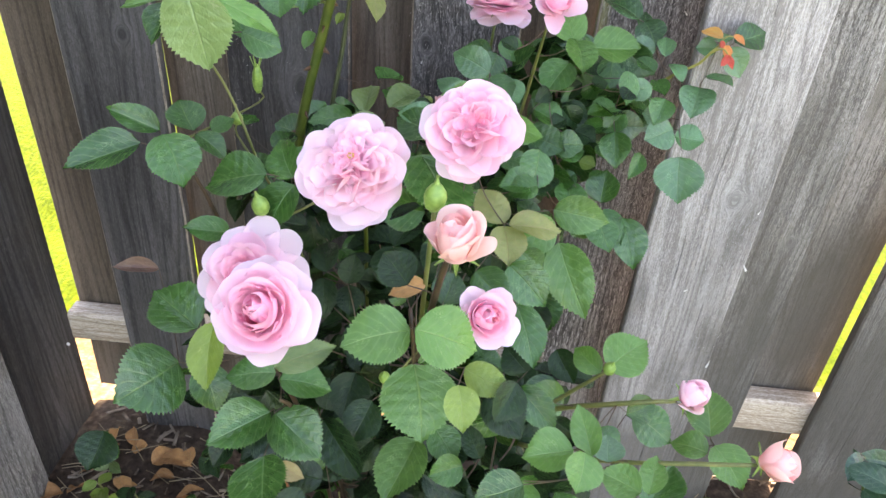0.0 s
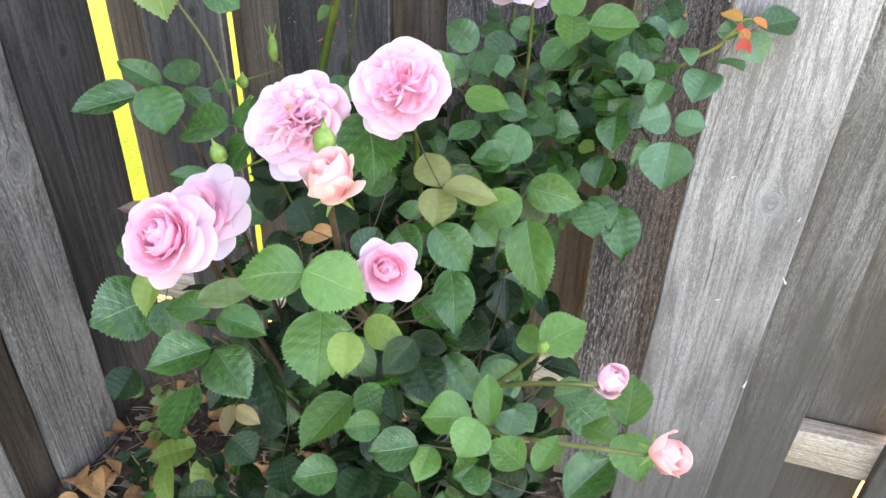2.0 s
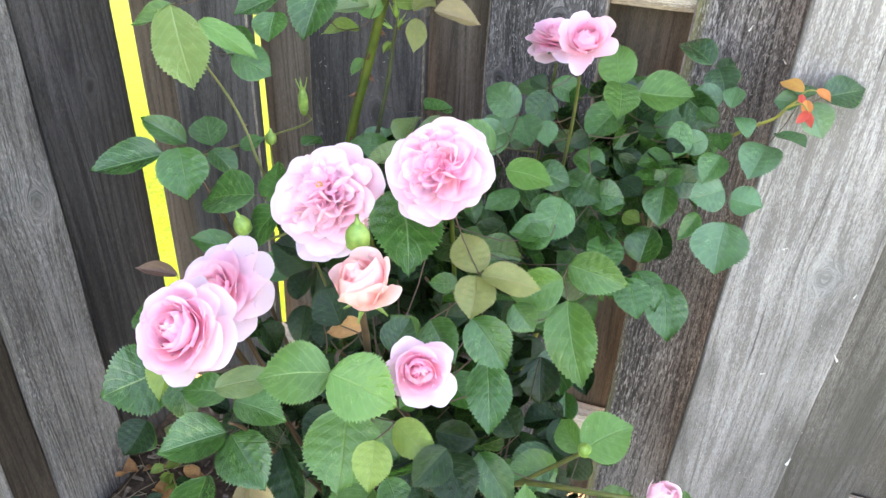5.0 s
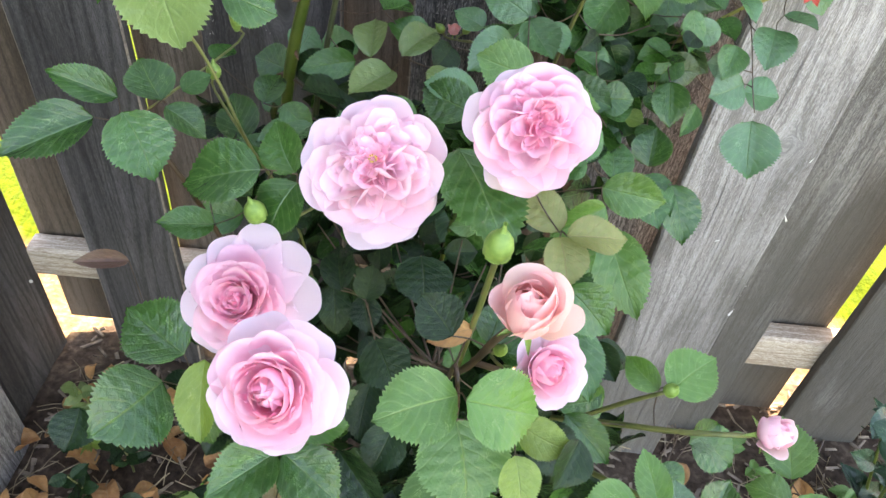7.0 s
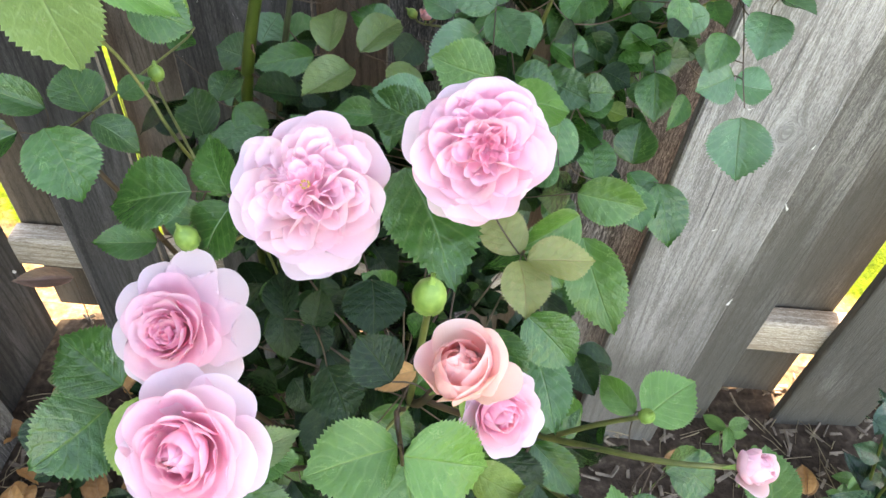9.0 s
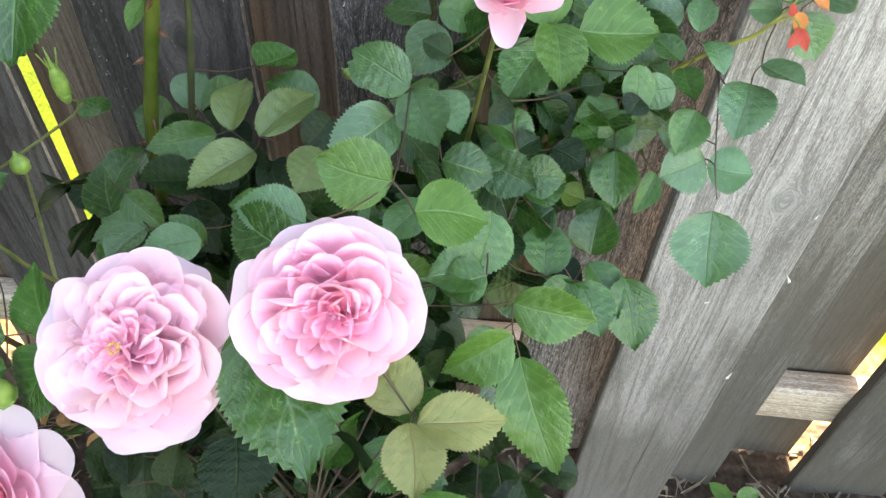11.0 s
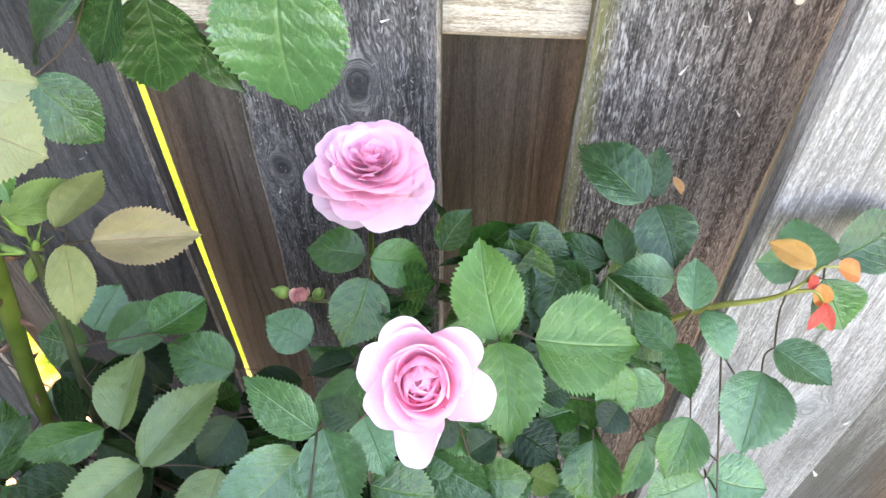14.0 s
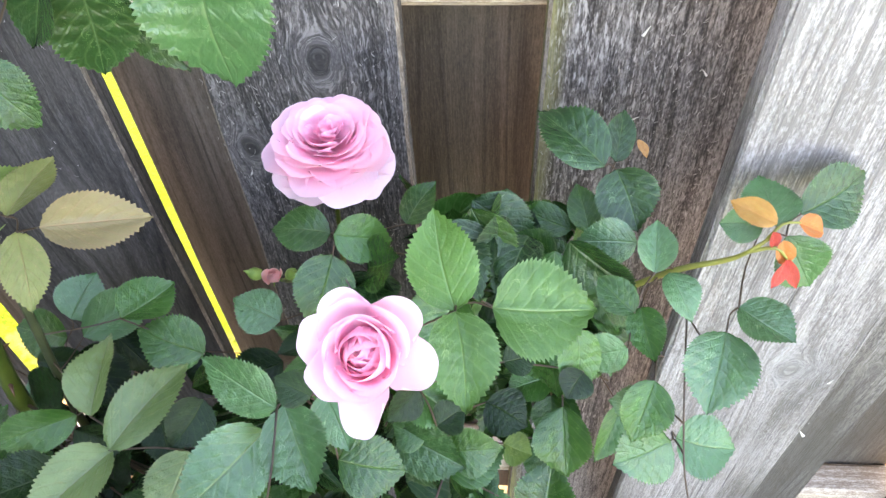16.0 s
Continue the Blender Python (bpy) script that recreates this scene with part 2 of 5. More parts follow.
LEAF = {
    # g: near-black green with the shade inside the bush put into it
    "g": leaf_material("shade-dark leaf", (0.004, 0.014, 0.004), (0.012, 0.036, 0.010), (0.03, 0.06, 0.02), 0.24, 0.05, 0.26),
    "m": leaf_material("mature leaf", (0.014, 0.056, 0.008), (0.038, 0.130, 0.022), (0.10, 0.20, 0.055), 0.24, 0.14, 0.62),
    # g2: paler copy of the leaf green, skylight painted into the colour
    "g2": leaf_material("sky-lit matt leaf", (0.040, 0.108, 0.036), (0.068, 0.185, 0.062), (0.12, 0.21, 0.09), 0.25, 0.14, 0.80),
    "d": leaf_material("deep green leaf", (0.010, 0.036, 0.009), (0.026, 0.082, 0.022), (0.09, 0.17, 0.06), 0.26, 0.10, 0.55),
    "l": leaf_material("fresh leaf", (0.042, 0.115, 0.018), (0.085, 0.21, 0.036), (0.16, 0.27, 0.08), 0.32, 0.18, 0.55),
    "w": leaf_material("pale fresh leaf", (0.10, 0.18, 0.055), (0.18, 0.28, 0.095), (0.26, 0.36, 0.16), 0.34, 0.2, 0.6),
    "y": leaf_material("young olive leaf", (0.14, 0.165, 0.042), (0.25, 0.258, 0.078), (0.23, 0.16, 0.07), 0.38, 0.2),
    "y2": leaf_material("yellow-green leaf", (0.085, 0.15, 0.02), (0.175, 0.26, 0.042), (0.23, 0.3, 0.08), 0.38, 0.22),
    "o": leaf_material("dull olive leaf", (0.075, 0.135, 0.036), (0.155, 0.23, 0.070), (0.16, 0.17, 0.06), 0.30, 0.16, 0.65),
    "b": leaf_material("bronze leaf", (0.12, 0.07, 0.05), (0.22, 0.13, 0.09), (0.25, 0.12, 0.1), 0.4, 0.15),
    "b2": leaf_material("bronze-yellow leaf", (0.19, 0.150, 0.066), (0.31, 0.245, 0.110), (0.28, 0.15, 0.085), 0.4, 0.2),
    "amber": leaf_material("amber new leaf", (0.48, 0.22, 0.05), (0.65, 0.36, 0.10), (0.6, 0.25, 0.08), 0.42, 0.25),
    "p": leaf_material("pale cream-green leaf", (0.19, 0.21, 0.09), (0.29, 0.30, 0.15), (0.30, 0.22, 0.13), 0.42, 0.25),
    "r": leaf_material("red new leaf", (0.42, 0.02, 0.02), (0.60, 0.07, 0.04), (0.6, 0.14, 0.08), 0.4, 0.25),
    "new": leaf_material("orange new leaf", (0.55, 0.13, 0.03), (0.70, 0.24, 0.06), (0.6, 0.25, 0.08), 0.4, 0.28),
    "dead": leaf_material("dry fallen leaf", (0.22, 0.09, 0.03), (0.58, 0.30, 0.11), (0.3, 0.18, 0.1), 0.75, 0.1),
}


def petal_material(name, heart, edge):
    """Petal: deeper towards its foot, pale at the rim, fine lengthwise veins."""
    m, t, b = material(name)
    uv = t.nodes.new("ShaderNodeUVMap")
    sep = t.nodes.new("ShaderNodeSeparateXYZ")
    t.links.new(uv.outputs[0], sep.inputs[0])
    tc = t.nodes.new("ShaderNodeTexCoord")
    info = t.nodes.new("ShaderNodeObjectInfo")
    soft = noise_at(t, (60, 60, 60), tc.outputs["Object"], 2.0)
    mpv = noise_at(t, (40, 3, 1), uv.outputs[0], 3.0)
    value = maths(t, "ADD", sep.outputs[1], maths(t, "MULTIPLY_ADD", soft, 0.35, -0.2))
    value = maths(t, "ADD", value, maths(t, "MULTIPLY_ADD", info.outputs["Random"], 0.3, -0.15))
    mid = tuple(0.45 * a + 0.55 * c for a, c in zip(heart, edge))
    col = ramp(t, value, ((0.12, heart), (0.55, mid), (0.92, edge)))
    col = mix(t, maths(t, "MULTIPLY", mpv, 0.12), col, heart)
    t.links.new(col, b.inputs["Base Color"])
    b.inputs["Roughness"].default_value = 0.6
    b.inputs["Specular IOR Level"].default_value = 0.15
    bump(t, mpv, 0.25, 0.0006, b)
    tr = t.nodes.new("ShaderNodeBsdfTranslucent")
    t.links.new(col, tr.inputs[0])
    ms = t.nodes.new("ShaderNodeMixShader")
    ms.inputs[0].default_value = 0.45
    t.links.new(b.outputs[0], ms.inputs[1])
    t.links.new(tr.outputs[0], ms.inputs[2])
    t.links.new(ms.outputs[0], t.nodes["Material Output"].inputs[0])
    return m


PETAL = {
    "pink": petal_material("pink petal", (0.995, 0.56, 0.69), (0.995, 0.70, 0.79)),
    "deep": petal_material("deep pink inner petal", (0.995, 0.48, 0.64), (0.995, 0.63, 0.74)),
    "pale": petal_material("pale pink petal", (0.995, 0.65, 0.73), (0.995, 0.77, 0.83)),
    "blush": petal_material("blush outer petal", (0.985, 0.70, 0.78), (0.98, 0.79, 0.86)),
    "peach": petal_material("peach petal", (0.995, 0.64, 0.57), (0.99, 0.73, 0.69)),
    "rosy": petal_material("rosy inner petal", (0.995, 0.56, 0.54), (0.995, 0.67, 0.65)),
}
OUTER = {"blush": "blush", "pink": "blush", "pale": "blush", "peach": "peach"}
INNER = {"blush": "pale", "pink": "deep", "pale": "pink", "peach": "rosy"}


def plain(name, low, high, scale, rough, relief=0.0):
    m, t, b = material(name)
    tc = t.nodes.new("ShaderNodeTexCoord")
    n = noise_at(t, (scale, scale, scale), tc.outputs["Object"], 5.0)
    t.links.new(ramp(t, n, ((0.3, low), (0.7, high))), b.inputs["Base Color"])
    b.inputs["Roughness"].default_value = rough
    if relief:
        bump(t, n, 0.6, relief, b)
    return m


M_CANE = plain("green cane", (0.038, 0.064, 0.008), (0.098, 0.125, 0.020), 60, 0.4)
M_OLIVE = plain("dark olive cane", (0.025, 0.033, 0.013), (0.06, 0.07, 0.028), 60, 0.5)
M_TWIG = plain("reddish-brown stem", (0.036, 0.022, 0.012), (0.092, 0.053, 0.028), 90, 0.55)
M_SHOOT = plain("yellow-green shoot", (0.09, 0.11, 0.03), (0.19, 0.19, 0.06), 90, 0.5)
M_LIME = plain("yellow-green twig", (0.15, 0.16, 0.03), (0.30, 0.28, 0.06), 90, 0.5)
M_THORN = plain("reddish thorn", (0.07, 0.03, 0.02), (0.19, 0.09, 0.05), 200, 0.5)
M_BUD = plain("green bud", (0.11, 0.21, 0.035), (0.27, 0.40, 0.09), 160, 0.5)
M_STAMEN = plain("golden stamen", (0.6, 0.36, 0.08), (0.75, 0.5, 0.15), 200, 0.6)
M_CHIP = plain("mulch", (0.065, 0.047, 0.034), (0.32, 0.245, 0.18), 40, 0.9)
M_BLADE = plain("grass blade", (0.06, 0.12, 0.02), (0.2, 0.24, 0.06), 30, 0.6)
M_STRAW = plain("dry straw", (0.14, 0.10, 0.06), (0.33, 0.26, 0.16), 60, 0.8)
M_SHRUB = leaf_material("glossy dark shrub leaf", (0.01, 0.04, 0.02), (0.03, 0.085, 0.04), (0.08, 0.15, 0.08), 0.2, 0.08)
M_FIBRE = plain("raised wood fibre", (0.22, 0.20, 0.19), (0.48, 0.45, 0.43), 200, 0.8)
M_NAIL = plain("pale splinter", (0.5, 0.46, 0.42), (0.75, 0.72, 0.68), 300, 0.8)


def ground_material():
    m, t, b = material("soil and lawn")
    tc = t.nodes.new("ShaderNodeTexCoord")
    sep = t.nodes.new("ShaderNodeSeparateXYZ")
    t.links.new(tc.outputs["Object"], sep.inputs[0])
    fine = noise_at(t, (90, 90, 90), tc.outputs["Object"], 6.0)
    clods = noise_at(t, (18, 18, 18), tc.outputs["Object"], 4.0)
    soil = ramp(t, maths(t, "ADD", maths(t, "MULTIPLY", fine, 0.6), maths(t, "MULTIPLY", clods, 0.4)), ((0.35, (0.028, 0.019, 0.014)), (0.55, (0.075, 0.052, 0.037)), (0.75, (0.17, 0.125, 0.09))))
    turf = ramp(t, noise_at(t, (160, 40, 40), tc.outputs["Object"], 5.0), ((0.35, (0.030, 0.052, 0.0012)), (0.65, (0.060, 0.084, 0.0025))))
    far = maths(t, "ADD", sep.outputs[1], maths(t, "MULTIPLY_ADD", clods, 0.3, -0.15))
    grass = maths(t, "MULTIPLY", maths(t, "SUBTRACT", far, 1.13), 12.0)
    n = maths(t, "MINIMUM", maths(t, "MAXIMUM", grass, 0.0), 1.0)
    near = maths(t, "MINIMUM", maths(t, "MAXIMUM", maths(t, "MULTIPLY", maths(t, "SUBTRACT", -0.25, far), 5.0), 0.0), 1.0)
    litter = ramp(t, maths(t, "ADD", maths(t, "MULTIPLY", fine, 0.5), maths(t, "MULTIPLY", clods, 0.5)), ((0.35, (0.06, 0.035, 0.018)), (0.5, (0.16, 0.095, 0.045)), (0.68, (0.30, 0.19, 0.10))))
    verge = maths(t, "MINIMUM", maths(t, "MAXIMUM", maths(t, "MULTIPLY", maths(t, "SUBTRACT", far, 0.94), 20.0), 0.0), 1.0)
    soil = mix(t, verge, soil, litter)
    t.links.new(mix(t, maths(t, "MAXIMUM", n, near), soil, turf), b.inputs["Base Color"])
    b.inputs["Roughness"].default_value = 0.95
    b.inputs["Specular IOR Level"].default_value = 0.1
    bump(t, maths(t, "ADD", fine, clods), 0.8, 0.006, b)
    return m


M_GROUND = ground_material()


# ---- building helpers ----
def mesh_of(name, bm, mat, smooth=False):
    me = bpy.data.meshes.new(name)
    bm.to_mesh(me)
    bm.free()
    me.materials.append(mat)
    if smooth:
        me.polygons.foreach_set("use_smooth", [True] * len(me.polygons))
    return me


def part(name, bm, mat, parent, label="", smooth=False):
    ob = new(name, mesh_of(name, bm, mat, smooth))
    ob.parent = parent
    return tagged(ob, label)


def empty(name, place=(0, 0, 0)):
    ob = new(name)
    ob.location = place
    ob.empty_display_size = 0.05
    return ob


def child(name, me, parent, m, label=""):
    ob = new(name, me)
    ob.parent = parent
    ob.matrix_local = m
    return tagged(ob, label)


def board_mesh(name, w, d, h, mat, seed, bevel=0.0018, worn=None):
    """A board with its foot at the origin, worn arrises and slightly wandering edges."""
    rnd = random.Random(seed)
    bm = bmesh.new()
    rows = max(2, int(h / 0.09))
    rings = []
    c = bevel * 1.6
    for k in range(rows + 1):
        z = h * k / rows
        wl, wr, wf = (rnd.uniform(-0.0012, 0.0012) for _ in range(3))
        pts = [(-w / 2 + c + wl, 0), (w / 2 - c + wr, 0), (w / 2 + wr, c), (w / 2 + wr, d - c), (w / 2 - c + wr, d), (-w / 2 + c + wl, d), (-w / 2 + wl, d - c), (-w / 2 + wl, c)]
        rings.append([bm.verts.new((x, y + wf * 0.5, z)) for x, y in pts])
    for a, b in zip(rings, rings[1:]):
        for i in range(8):
            f = bm.faces.new((a[i], a[(i + 1) % 8], b[(i + 1) % 8], b[i]))
            f.material_index = 1 if worn and i in (1, 7) else 0
    bm.faces.new(list(reversed(rings[0])))
    bm.faces.new(rings[-1])
    me = mesh_of(name, bm, mat)
    if worn:
        me.materials.append(worn)
    return me


def tube(points, radii, sides=7, knobs=0.0, seed=0):
    """A smooth tapering stem through points."""
    rnd = random.Random(seed)
    pts = [Vector(p) for p in points]
    fine, rad = [], []
    n = len(pts)
    for i in range(n - 1):
        p0, p1, p2, p3 = pts[max(i - 1, 0)], pts[i], pts[i + 1], pts[min(i + 2, n - 1)]
        steps = max(3, int((p2 - p1).length / 0.02))
        for k in range(steps):
            u = k / steps
            fine.append(0.5 * ((2 * p1) + (p2 - p0) * u + (2 * p0 - 5 * p1 + 4 * p2 - p3) * u * u + (3 * p1 - p0 - 3 * p2 + p3) * u ** 3))
            rad.append(radii[0] + (radii[1] - radii[0]) * (i + u) / (n - 1))
    fine.append(pts[-1])
    rad.append(radii[1])
    bm = bmesh.new()
    rings = []
    for i, p in enumerate(fine):
        d = (fine[min(i + 1, len(fine) - 1)] - fine[max(i - 1, 0)]).normalized()
        a = d.orthogonal().normalized() if i == 0 else (side - d * side.dot(d)).normalized()
        side = a
        b = d.cross(a)
        r = rad[i] * (1 + knobs * rnd.uniform(-1, 1))
        rings.append([bm.verts.new(p + r * (math.cos(2 * math.pi * k / sides) * a + math.sin(2 * math.pi * k / sides) * b)) for k in range(sides)])
    for a, b in zip(rings, rings[1:]):
        for k in range(sides):
            bm.faces.new((a[k], a[(k + 1) % sides], b[(k + 1) % sides], b[k]))
    bm.faces.new(list(reversed(rings[0])))
    bm.faces.new(rings[-1])
    return bm, fine


# ---- ground ----
GROUND = -0.045


def ground_sheet():
    near = np.arange(-1.2, 1.6001, 0.025)
    far = np.array([2.2, 3.5, 6, 12, 30, 90, 300])
    line = np.concatenate([-far[::-1], near, far])
    verts = []
    for y in line:
        for x in line:
            h = GROUND
            if abs(x) < 2 and abs(y) < 2:
                h += 0.016 * noise.noise((x * 5, y * 5, 0)) + 0.008 * noise.noise((x * 19, y * 19, 3)) + (-0.03 if y > 0.99 else 0)
            verts.append((x, y, h))
    n = len(line)
    faces = [(j * n + i, j * n + i + 1, (j + 1) * n + i + 1, (j + 1) * n + i) for j in range(n - 1) for i in range(n - 1)]
    me = bpy.data.meshes.new("ground")
    me.from_pydata(verts, [], faces)
    me.materials.append(M_GROUND)
    me.polygons.foreach_set("use_smooth", [True] * len(me.polygons))
    return tagged(new("ground", me), "bare brown soil along the fence with sunlit lawn beyond", "ground", kind="structure")


ground_sheet()

# ---- fence ----
TOP = 1.83


def fence(name, label, place, turn, boards, rails, knots):
    """boards: along, width, depth in the panel, material; rails: start, end, depth, height; knots: across, size, height."""
    kr = random.Random(len(name))
    top = tagged(empty(name, place), label, "fence")
    top.rotation_euler = (0, 0, radians(turn))
    for i, (a, w, d, mat) in enumerate(boards):
        foot = -0.08 if d < 0.055 else -0.018 if d < 0.1 else -0.043
        me = board_mesh("picket", w, 0.017, TOP + 0.01 - foot + 0.01 * math.sin(7 * i), mat, 31 * i + len(name), 0.0013, M_WORN if mat in (M_GREY, M_MOSSY, M_SLATE) and d == 0 else None)
        ob = child("picket", me, top, pose(a + w / 2, d, foot))
        marks = knots.get(i, [])
        if not marks and kr.random() < 0.4:
            marks = [(kr.uniform(-0.4, 0.4) * w, kr.uniform(0.003, 0.006), kr.uniform(0.1, 1.6))]
        for key, (kx, size, kz) in zip(("knot", "knot_b"), marks):
            ob[key] = (kx, size, kz - foot)
    for i, (a, b, d, z, tall, deep) in enumerate(rails):
        me = board_mesh("rail", tall, deep, b - a, M_RAIL, 77 + i, 0.003)
        child("rail", me, top, Matrix(((0, 0, 1, a), (0, 1, 0, d), (-1, 0, 0, z + tall / 2), (0, 0, 0, 1))), "pale new softwood rail")
    return top


fence("shadowbox_fence", "weathered grey board-on-board fence with gaps of light", (0, 0.90, 0), 0,
      [(-0.372, 0.121, 0, M_SLATE), (-0.170, 0.1465, 0, M_SLATE), (0.047, 0.123, 0, M_GREY), (0.250, 0.125, 0, M_MOSSY),
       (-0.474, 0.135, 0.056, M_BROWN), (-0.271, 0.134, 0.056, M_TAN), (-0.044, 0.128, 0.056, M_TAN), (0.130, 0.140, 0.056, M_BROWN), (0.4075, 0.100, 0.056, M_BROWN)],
      [(-0.472, 0.42, 0.0185, 0.112, 0.056, 0.036), (-0.472, 0.42, 0.0185, 0.729, 0.080, 0.036), (-0.472, 0.42, 0.0185, 1.52, 0.080, 0.036)],
      {1: [(0.015, 0.013, 0.575), (-0.03, 0.009, 0.72)], 2: [(0.0125, 0.011, 0.708), (-0.044, 0.008, 0.64)], 0: [(0.02, 0.008, 0.62)]})
fence("forward_fence", "paler weathered fence panel standing proud of its neighbour", (0, 0.812, 0), 0,
      [(0.338, 0.120, 0, M_PALE), (0.440, 0.109, 0.0525, M_MIXED), (0.655, 0.132, 0.0525, M_MIXED), (0.86, 0.134, 0.0525, M_GREY), (1.08, 0.134, 0.0525, M_GREY),
       (0.534, 0.138, 0.108, M_MIXED), (0.752, 0.138, 0.108, M_MIXED), (0.97, 0.138, 0.108, M_GREY)],
      [(0.445, 1.3, 0.0705, 0.105, 0.063, 0.0365), (0.445, 1.3, 0.0705, 0.80, 0.08, 0.0365), (0.445, 1.3, 0.0705, 1.52, 0.08, 0.0365)],
      {0: [(0.024, 0.009, 0.526)], 1: [(-0.025, 0.014, 0.63), (0.03, 0.005, 0.45)], 5: [(-0.053, 0.006, 0.508), (0.01, 0.005, 0.36)]})
fence("side_fence", "dark weathered fence running out from the corner", (-0.45, 0, 0), 90,
      [(0.630, 0.120, 0, M_SIDE), (0.430, 0.134, 0, M_SIDE), (0.220, 0.134, 0, M_SIDE), (0.010, 0.134, 0, M_SIDE), (-0.20, 0.134, 0, M_SIDE), (-0.41, 0.134, 0, M_SIDE),
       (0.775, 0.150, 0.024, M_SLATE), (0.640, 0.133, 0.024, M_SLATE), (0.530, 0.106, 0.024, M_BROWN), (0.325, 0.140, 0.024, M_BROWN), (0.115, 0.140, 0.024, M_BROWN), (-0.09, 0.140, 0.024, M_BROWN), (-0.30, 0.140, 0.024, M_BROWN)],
      [(-0.5, 0.87, 0.0425, 0.16, 0.08, 0.036), (-0.5, 0.87, 0.0425, 0.85, 0.08, 0.036), (-0.5, 0.87, 0.0425, 1.52, 0.08, 0.036)],
      {0: [(0.013, 0.012, 0.658), (0.028, 0.013, 0.461)], 1: [(0.02, 0.006, 0.62)], 6: [(0.01, 0.010, 0.56)]})


# ---- leaves ----
def leaflet(fold, droop, twist, tone, seed):
    """A serrated ovate leaflet of length 1 along y and width 1, folded along its midrib."""
    rnd = random.Random(seed)
    rows = 45
    bm = bmesh.new()
    uvl = bm.loops.layers.uv.new("UVMap")
    grid = []
    skew = rnd.uniform(-0.05, 0.05)
    lop = rnd.uniform(0.42, 0.50)
    blunt = rnd.uniform(0.82, 1.0)
    for j in range(rows + 1):
        v = j / rows
        h = 0.5 * (1 - ((lop - v) / lop) ** 2) ** 0.56 if v < lop else 0.5 * (1 - ((v - lop) / (1 - lop)) ** 2) ** blunt
        h = max(h * (1 - 0.45 * max(0.0, (v - 0.88) / 0.12)), 0.003)
        tooth = rnd.uniform(0.016, 0.042) if j % 2 else -0.012
        tooth *= min(1.0, 3.5 * v) * min(1.0, 6 * (1.02 - v))
        row = []
        for k in (-1, -0.66, -0.33, 0, 0.33, 0.66, 1):
            edge = abs(k) == 1 and 0 < j < rows
            x = k * (h + (tooth if edge else 0)) + skew * math.sin(math.pi * v)
            y = v * 0.95 + 0.05 * max(0.0, (v - 0.8) / 0.2) ** 2 + (0.018 if edge and j % 2 else 0)
            wav = 0.034 * math.sin(7 * v + seed) * abs(k) ** 2
            z = fold * abs(k) * h * (1 - 0.3 * abs(k)) - droop * v * v + twist * k * h * (v - 0.3) + wav + 0.10 * droop * math.sin(3 * v + k)
            z += 0.0055 * math.sin(42 * (v - 0.375 * abs(k)) + seed) * math.sin(math.pi * v) * (0.35 if edge else 1.0) * (k != 0)
            row.append((bm.verts.new((x, y, z)), 0.5 + 0.5 * k, v))
        grid.append(row)
    for a, b in zip(grid, grid[1:]):
        for i in range(6):
            f = bm.faces.new((a[i][0], a[i + 1][0], b[i + 1][0], b[i][0]))
            f.smooth = True
            for lp, src in zip(f.loops, (a[i], a[i + 1], b[i + 1], b[i])):
                lp[uvl].uv = src[1:]
    return mesh_of("leaf", bm, LEAF[tone])


SHAPES = [(0.42, 0.10, 0.08), (0.22, 0.18, -0.14), (0.55, 0.05, 0.14), (0.32, 0.22, 0.05), (0.12, 0.14, 0.2), (0.48, -0.06, -0.12)]
LEAVES = {tone: [leaflet(*sh, tone, 5 * i + len(tone)) for i, sh in enumerate(SHAPES)] for tone in LEAF}
rnd = random.Random(11)


def lay(parent, base, tip, width, tone, facing=(0.0, -0.58, 0.81), loose=0.20):
    base, tip = Vector(base), Vector(tip)
    y = tip - base
    n = Vector(facing) + Vector((rnd.gauss(0, loose), rnd.gauss(0, loose), rnd.gauss(0, loose)))
    z = (n - y * n.dot(y) / y.length_squared).normalized()
    x = y.normalized().cross(z)
    ln = y.length
    m = Matrix((x * width * 1.08, y, z * ln)).transposed().to_4x4()
    m.translation = base
    return child("leaf", rnd.choice(LEAVES[tone]), parent, m)


bush = tagged(empty("rose_bush", (0.05, 0.72, 0)), "pink garden rose bush with glossy green leaves, in bloom", "rose bush")
CANE = {}
PATHS = {}


